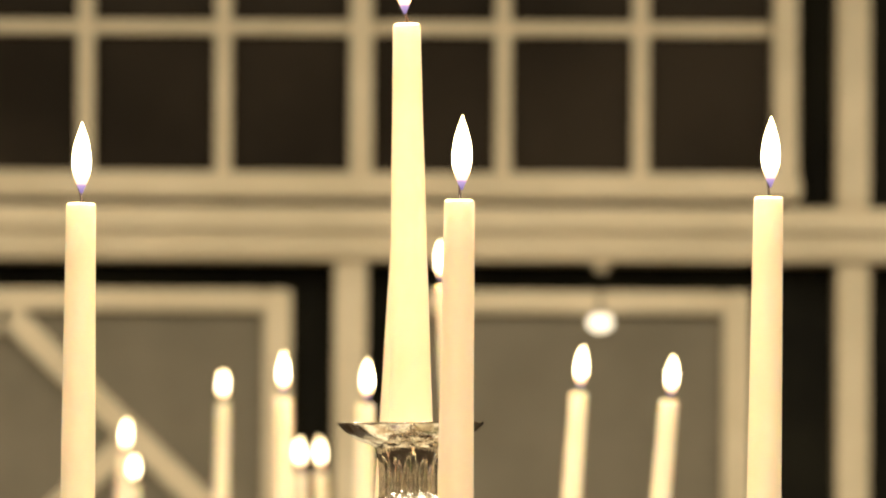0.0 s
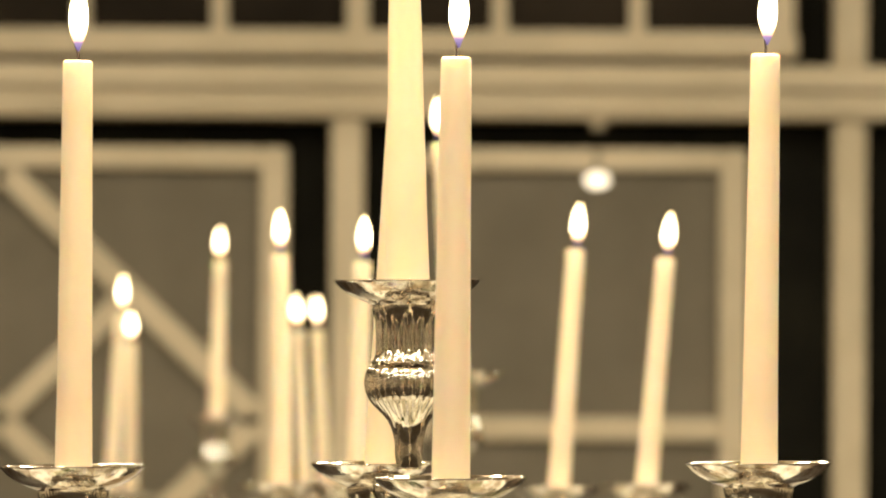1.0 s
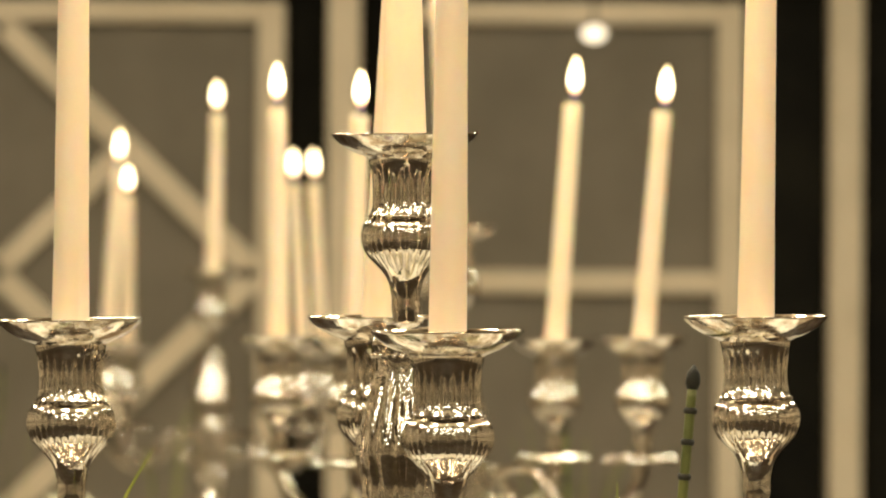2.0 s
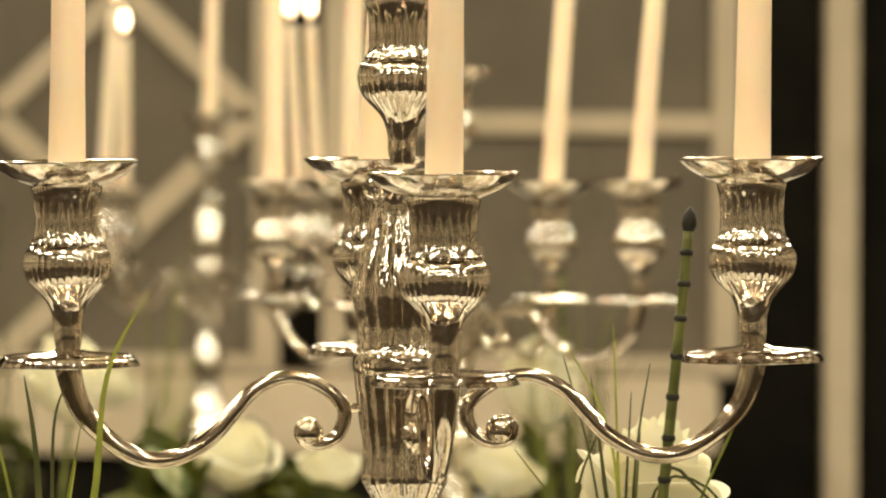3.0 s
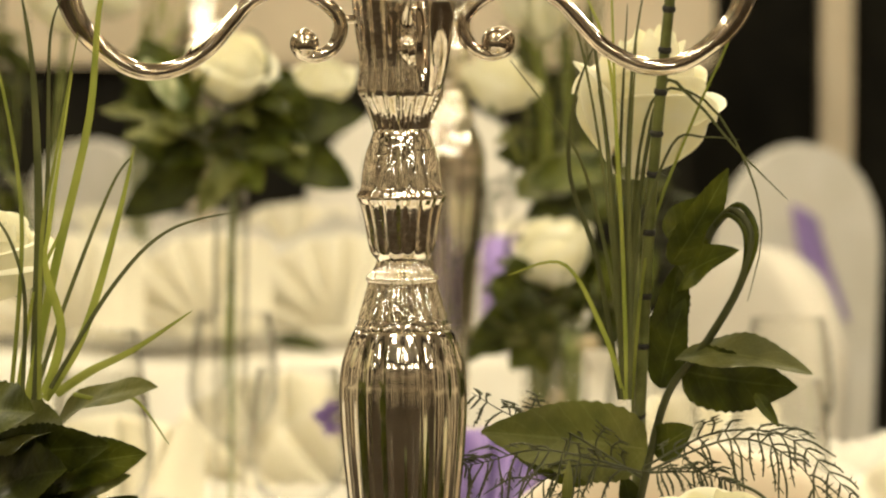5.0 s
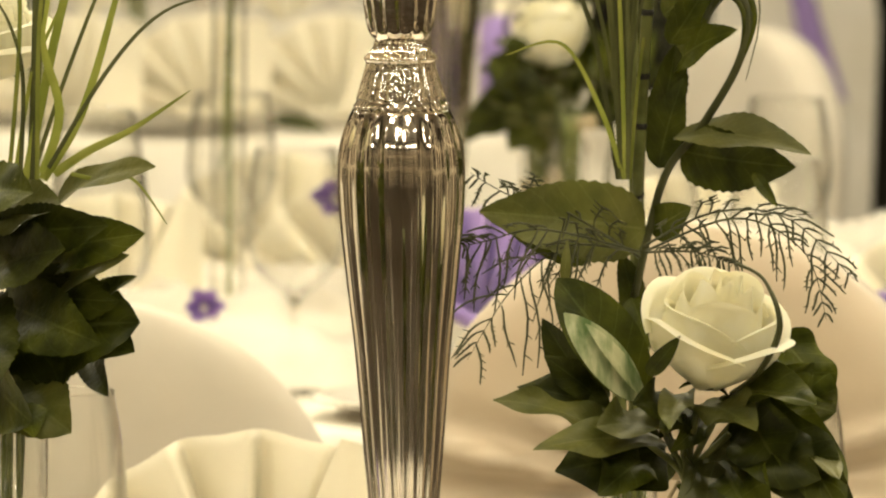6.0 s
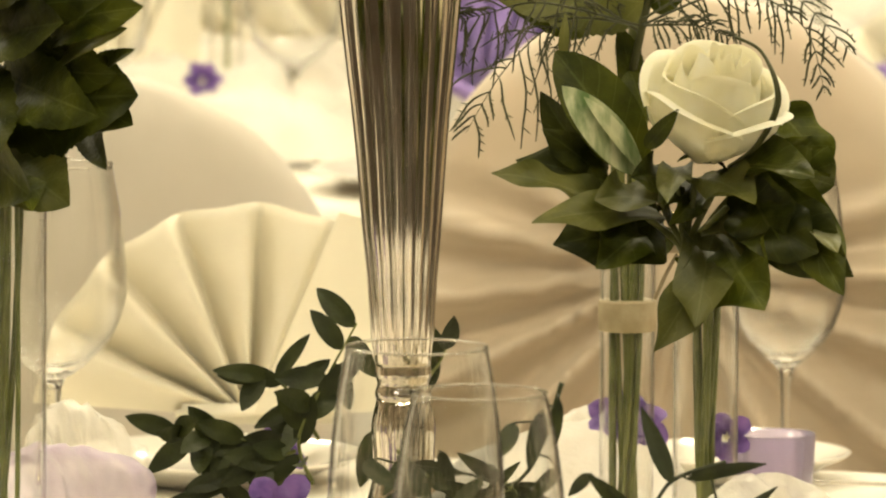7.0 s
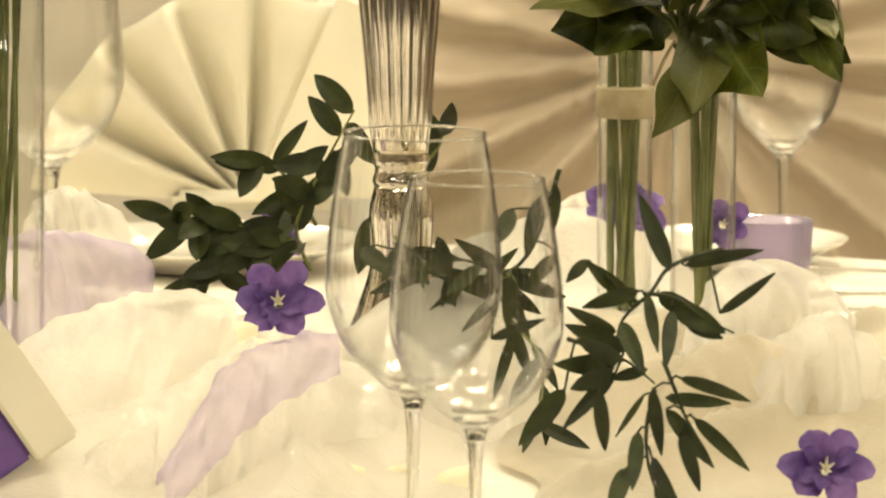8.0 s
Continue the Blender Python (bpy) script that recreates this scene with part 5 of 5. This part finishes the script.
branch([V8(990, 300, 4.68), V8(950, 420, 4.68), V8(900, 480, 4.68), V8(820, 460, 4.68), V8(690, 440, 4.68)],
       [(955, 350, 932, 458, 42), (905, 490, 898, 584, 38), (985, 450, 930, 510, 36), (700, 432, 760, 505, 44), (775, 420, 800, 495, 34), (870, 600, 965, 565, 28), (640, 440, 700, 490, 44), (985, 330, 980, 410, 26), (905, 370, 885, 430, 44), (850, 470, 790, 520, 34)], LAB, 14)
sprig([V8(880, 470, 5.0), V8(910, 500, 4.97), V8(900, 560, 4.95), V8(960, 640, 4.93), V8(950, 760, 4.9)], 10, LAB, 5)
sprig([V8(700, 420, 5.05), V8(760, 470, 5.02), V8(830, 500, 5.0), V8(900, 490, 5.0)], 12, LAB, 6)
sprig([V8(550, 480, 5.2), V8(525, 400, 5.2), V8(570, 300, 5.2), V8(628, 195, 5.2)], 11, LAB, 7, 0.019, 0.036)
sprig([V8(520, 400, 5.25), V8(430, 400, 5.25), V8(370, 395, 5.25), V8(300, 385, 5.25)], 14, LAB, 8, 0.018, 0.034)
sprig([V8(520, 420, 5.2), V8(460, 440, 5.2), V8(400, 465, 5.2), V8(345, 510, 5.2)], 11, LAB, 9, 0.018, 0.034)
sprig([V8(640, 400, 5.22), V8(720, 330, 5.22), V8(770, 270, 5.22), V8(785, 240, 5.22)], 4, LAB, 10, 0.018, 0.034)
sprig([V8(560, 400, 5.22), V8(520, 330, 5.22), V8(480, 290, 5.22), V8(450, 285, 5.22)], 8, LAB, 11, 0.018, 0.034)


def violet(pos, size, tilt, seed):
    rnd = random.Random(seed)
    f = thing("violet_blossom", pos, "loose violet delphinium blossom with a pale centre", "flower", group="loose blossoms on the cloth", rot=tilt)
    for k in range(6):
        a = 2 * math.pi * k / 6 + rnd.uniform(-0.15, 0.15)
        r = size * rnd.uniform(0.9, 1.08)
        part("petal", leaf_bm((0.002 * math.cos(a), 0.002 * math.sin(a), 0), (r * math.cos(a), r * math.sin(a), size * rnd.uniform(0.15, 0.45)), size * rnd.uniform(0.95, 1.1), (0, 0, 1), 0.16, 0.18, fat=0.72, wave=0.3, n=12, seed=k), VIOLET, f)
        a += 0.5
        part("petal", leaf_bm((0.002 * math.cos(a), 0.002 * math.sin(a), 0.001), (0.66 * r * math.cos(a), 0.66 * r * math.sin(a), size * rnd.uniform(0.3, 0.55)), size * 0.6, (0, 0, 1), 0.16, 0.25, fat=0.7, wave=0.3, n=10, seed=k + 7), VIOLET, f)
    for k in range(5):
        a = 1.26 * k + 0.4
        part("stamen", leaf_bm((0, 0, 0.001), (size * 0.17 * math.cos(a), size * 0.2 * math.sin(a), size * 0.4), size * 0.14, (0, 0, 1), 0.1, 0.3, n=6), ROSE, f, "pale inner petal")
    return f


violet(V8(492, 540, 5.05), 0.027, (62, 0, 0), 1)
violet(V8(1462, 838, 4.68), 0.026, (58, 8, 0), 2)
violet(V8(1105, 385, 5.4), 0.028, (35, -15, 30), 3)
violet(V8(1278, 400, 5.4), 0.018, (70, 20, 0), 4)
violet(V8(480, 430, 5.3), 0.02, (50, 30, 0), 5)
violet((-0.207, 8.150, 0.824), 0.02, (60, 0, 0), 6)
violet((-0.087, 8.500, 0.904), 0.024, (60, 0, 0), 7)


def organza(name_mat, x0, x1, y0, y1, height, seed, label, nx=120, ny=100, lobes=()):
    """A gathered sheer cloth: soft ridges and hollows that rise from the table."""
    bm = bmesh.new()
    g = []
    for i in range(nx + 1):
        u = i / nx
        col = []
        for j in range(ny + 1):
            v = j / ny
            x, y = x0 + (x1 - x0) * u, y0 + (y1 - y0) * v
            wob = 0.03 * noise.noise(Vector((x * 9, y * 9, seed)))
            p = Vector((x * 7 + 3 * wob, y * 4, seed * 1.7))
            rid = 1 - abs(noise.noise(p)) * 1.9
            h = height * (0.25 + 0.75 * max(0, rid) ** 1.5) + 0.007 * noise.noise(Vector((x * 34 + 4 * wob, y * 16, seed))) + 0.0015 * noise.noise(Vector((x * 95, y * 60, seed)))
            for lx, ly, lr, lh in lobes:
                q = math.hypot(x - lx, (y - ly) * 0.8) / lr
                h += lh * math.exp(-q ** 3)
            edge = min(1, 5 * min(u, 1 - u), 5 * min(v, 1 - v))
            col.append(bm.verts.new((x + wob * 0.6, y, TOP + 0.003 + max(0.0, h * (0.15 + 0.85 * edge)))))
        g.append(col)
    for i in range(nx):
        for j in range(ny):
            bm.faces.new((g[i][j], g[i + 1][j], g[i + 1][j + 1], g[i][j + 1]))
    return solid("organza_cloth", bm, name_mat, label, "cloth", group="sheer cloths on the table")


organza(ORGANZA, -0.34, 0.03, 4.60, 5.45, 0.042, 2, "crumpled cream organza gathered on the table", lobes=((-0.16, 5.3, 0.10, 0.02),))


def swath(pts, width, material, label, lean=0.5, seed=0):
    """A loose band of sheer cloth along points, standing and curling over at its upper edge."""
    ps = curve(pts, 44)
    bm = bmesh.new()
    rows = []
    for i, p in enumerate(ps):
        t = (ps[min(i + 1, 44)] - ps[max(i - 1, 0)]).normalized()
        up = Vector((0, lean, 1)).normalized()
        out = t.cross(up).normalized()
        w = width * (0.55 + 0.45 * math.sin(math.pi * i / 44))
        row = []
        for k in range(15):
            v = k / 14
            a = 2.3 * v - 0.4
            q = p + up * (w * math.sin(a) / 1.05) + out * (w * 0.55 * (math.cos(a) - 1)) + Vector((0.004 * noise.noise(Vector((i * 0.22, v * 4, seed))) + 0.0007 * noise.noise(Vector((i * 0.9, v * 9, seed + 3))), 0.01 * noise.noise(Vector((i * 0.2, v * 3, seed + 5))), 0.004 * noise.noise(Vector((i * 0.3, v * 5, seed + 9)))))
            q += out * (0.0022 * math.sin(0.5 * i + 2.5 * math.sin(0.21 * i + seed)) * (0.3 + 0.7 * math.sin(math.pi * v)))
            row.append(bm.verts.new((q.x, q.y, max(q.z, TOP + 0.004))))
        rows.append(row)
    for a, b in zip(rows, rows[1:]):
        for k in range(14):
            bm.faces.new((a[k], a[k + 1], b[k + 1], b[k]))
    band = thing("organza_band", (ps[0].x, ps[0].y, TOP + 0.004), label, "cloth", group="sheer cloths on the table")
    rim = [r[-1].co.copy() for r in rows]
    part("sheet", bm, material, band, world=True)
    part("hem", sweep(rim, 0.0007, 6), material, band, "rolled shining hem", world=True)


LILAC_B, CREAM_B = "sheer lilac organza band curling over the cloth", "sheer cream organza band curling over the cloth"
swath([V8(-20, 640, 5.02), V8(70, 570, 5.05), V8(160, 545, 5.08), V8(275, 535, 5.1)], 0.056, ORGANZA_L, LILAC_B, 0.3, 1)
swath([V8(70, 480, 5.22), V8(150, 455, 5.24), V8(265, 480, 5.26)], 0.05, ORGANZA, CREAM_B, 0.3, 2)
swath([V8(-30, 760, 4.84), V8(120, 690, 4.88), V8(260, 640, 4.9), V8(420, 600, 4.94)], 0.060, ORGANZA, CREAM_B, 0.6, 5)
swath([V8(290, 900, 4.61), V8(390, 780, 4.64), V8(480, 690, 4.67), V8(600, 640, 4.70)], 0.034, ORGANZA_L, LILAC_B, 0.5, 3)
swath([V8(130, 900, 4.70), V8(250, 830, 4.73), V8(350, 760, 4.76), V8(460, 650, 4.8)], 0.045, ORGANZA, CREAM_B, 0.7, 9)
swath([V8(350, 900, 4.70), V8(440, 800, 4.73), V8(560, 740, 4.76), V8(700, 730, 4.8)], 0.05, ORGANZA, CREAM_B, 0.5, 4)
swath([V8(540, 770, 4.98), V8(660, 750, 4.97), V8(790, 745, 4.96), V8(900, 750, 4.97), V8(980, 790, 4.97)], 0.10, ORGANZA, CREAM_B, 0.3, 12)
swath([V8(1250, 720, 4.9), V8(1330, 640, 4.93), V8(1420, 600, 4.96), V8(1500, 660, 4.95)], 0.055, ORGANZA, CREAM_B, 0.3, 6)
swath([V8(1360, 800, 4.8), V8(1440, 720, 4.83), V8(1530, 690, 4.85), V8(1600, 760, 4.85)], 0.05, ORGANZA, CREAM_B, 0.3, 7)
# This band and the pile by the vases carry shade in their colour.
swath([V8(1180, 860, 4.76), V8(1280, 770, 4.8), V8(1380, 730, 4.83), V8(1470, 760, 4.83)], 0.055, ORGANZA_SHADED, CREAM_B, 0.4, 10)
swath([V8(990, 470, 5.45), V8(1050, 440, 5.47), V8(1130, 440, 5.48)], 0.04, ORGANZA, CREAM_B, 0.3, 8)
organza(ORGANZA_SHADED, 0.06, 0.36, 4.62, 5.4, 0.045, 7, "crumpled beige organza beside the vases, shade put into its colour", lobes=((0.21, 5.1, 0.07, 0.04),))
organza(ORGANZA, -0.02, 0.2, 5.2, 5.6, 0.05, 11, "crumpled cream organza behind the candelabrum", lobes=((0.1, 5.45, 0.06, 0.03),))
organza(ORGANZA, -0.5, 0.1, 8.0, 8.9, 0.085, 14, "pale crumpled organza on the table behind", 60, 50)
organza(ORGANZA, 0.12, 0.6, 8.0, 8.9, 0.14, 17, "pale crumpled organza on the table behind", 60, 50)
organza(ORGANZA, -0.85, 0.3, 12.1, 13.2, 0.16, 19, "pale crumpled organza on the last table", 60, 50)

# Votive glass, folded napkin, petals, cutlery.
vt = thing("votive_holder", (0.229, 5.500, TOP + 0.001), "small lilac glass votive holder on the cloth", "votive")
o = part("glass_wall", lathe([(0.021, 0.0), (0.024, 0.003), (0.0275, 0.068), (0.0272, 0.0685), (0.0255, 0.067), (0.0225, 0.006), (0.002, 0.005)], 36), LILAC_GLASS, vt)
part("tea_light", lathe([(0.018, 0.006), (0.0185, 0.02), (0.018, 0.021), (0.003, 0.0205)], 28), WAX, vt)
# A folded napkin with a violet inside, built from two tilted boxes.
tilted_napkin = thing("gift_box", (-0.220, 4.720, 0.765), "cream folded napkin with a violet inside, built as a tilted box", "box", rot=(0, 56, 12))
tilted_napkin.location.z = TOP + 0.043
tilted_napkin.location.x -= 0.02
part("napkin_inside", box(-0.08, 0.018, -0.04, 0.04, -0.045, 0.014, 0.002), DARK_VIOLET, tilted_napkin, "violet side", smooth=False)
part("napkin_outside", box(-0.084, 0.022, -0.044, 0.044, 0.014, 0.042, 0.002), CREAM_FOLD, tilted_napkin, "cream outer fold", smooth=False)
for k, (px, py, dd, w) in enumerate(((590, 865, 4.75, .03), (800, 868, 4.78, .03), (405, 610, 5.0, .035), (430, 640, 4.95, .03), (690, 860, 4.8, .02), (1180, 870, 4.8, .02))):
    p = Vector(V8(px, py, dd))
    bm = leaf_bm(p + Vector((-0.016, 0, -0.004)), p + Vector((0.017, 0.006, 0.010)), w, (0.2, -0.6, 0.9), 0.2, -0.3, fat=0.6, n=10, seed=k)
    bm.transform(Matrix.Translation(-p))
    solid("loose_petal", bm, ROSE, "loose cream rose petal lying on the organza", "petal", p, group="loose petals")


def cutlery(x, y, rz, label):
    bm = sweep(curve([(0, -0.10, 0.003), (0, 0.0, 0.005), (0, 0.06, 0.004)], 12), [0.0045, 0.0042, 0.004, 0.0035, 0.003, 0.0025, 0.0025, 0.0025, 0.003, 0.005, 0.008, 0.009, 0.004], 10, flat=0.3)
    ob = solid("table_knife", bm, STEEL, label, "cutlery", (x, y, TOP + 0.003), group="cutlery on the tables")
    ob.matrix_basis = pose(x, y, TOP + 0.003, 0, 0, rz)


for x, y, rz in ((0.30, 5.72, 80), (0.31, 5.60, 85), (0.30, 5.52, 88), (-0.02, 7.8, 70), (0.0, 7.87, 75), (0.46, 8.1, 80), (-0.33, 7.95, 80)):
    cutlery(x, y, rz, "polished steel table knife lying on the cloth")

p = Vector((-0.172, 12.03, TOP + 0.006))
bm = leaf_bm((-0.042, 0.01, 0.014), (0.042, -0.01, -0.002), 0.045, (0.1, -0.7, 0.7), 0.1, 0.2, n=12)
solid("loose_leaf", bm, LEAF, "single dark green leaf lying on the white cloth", "leaf", p)
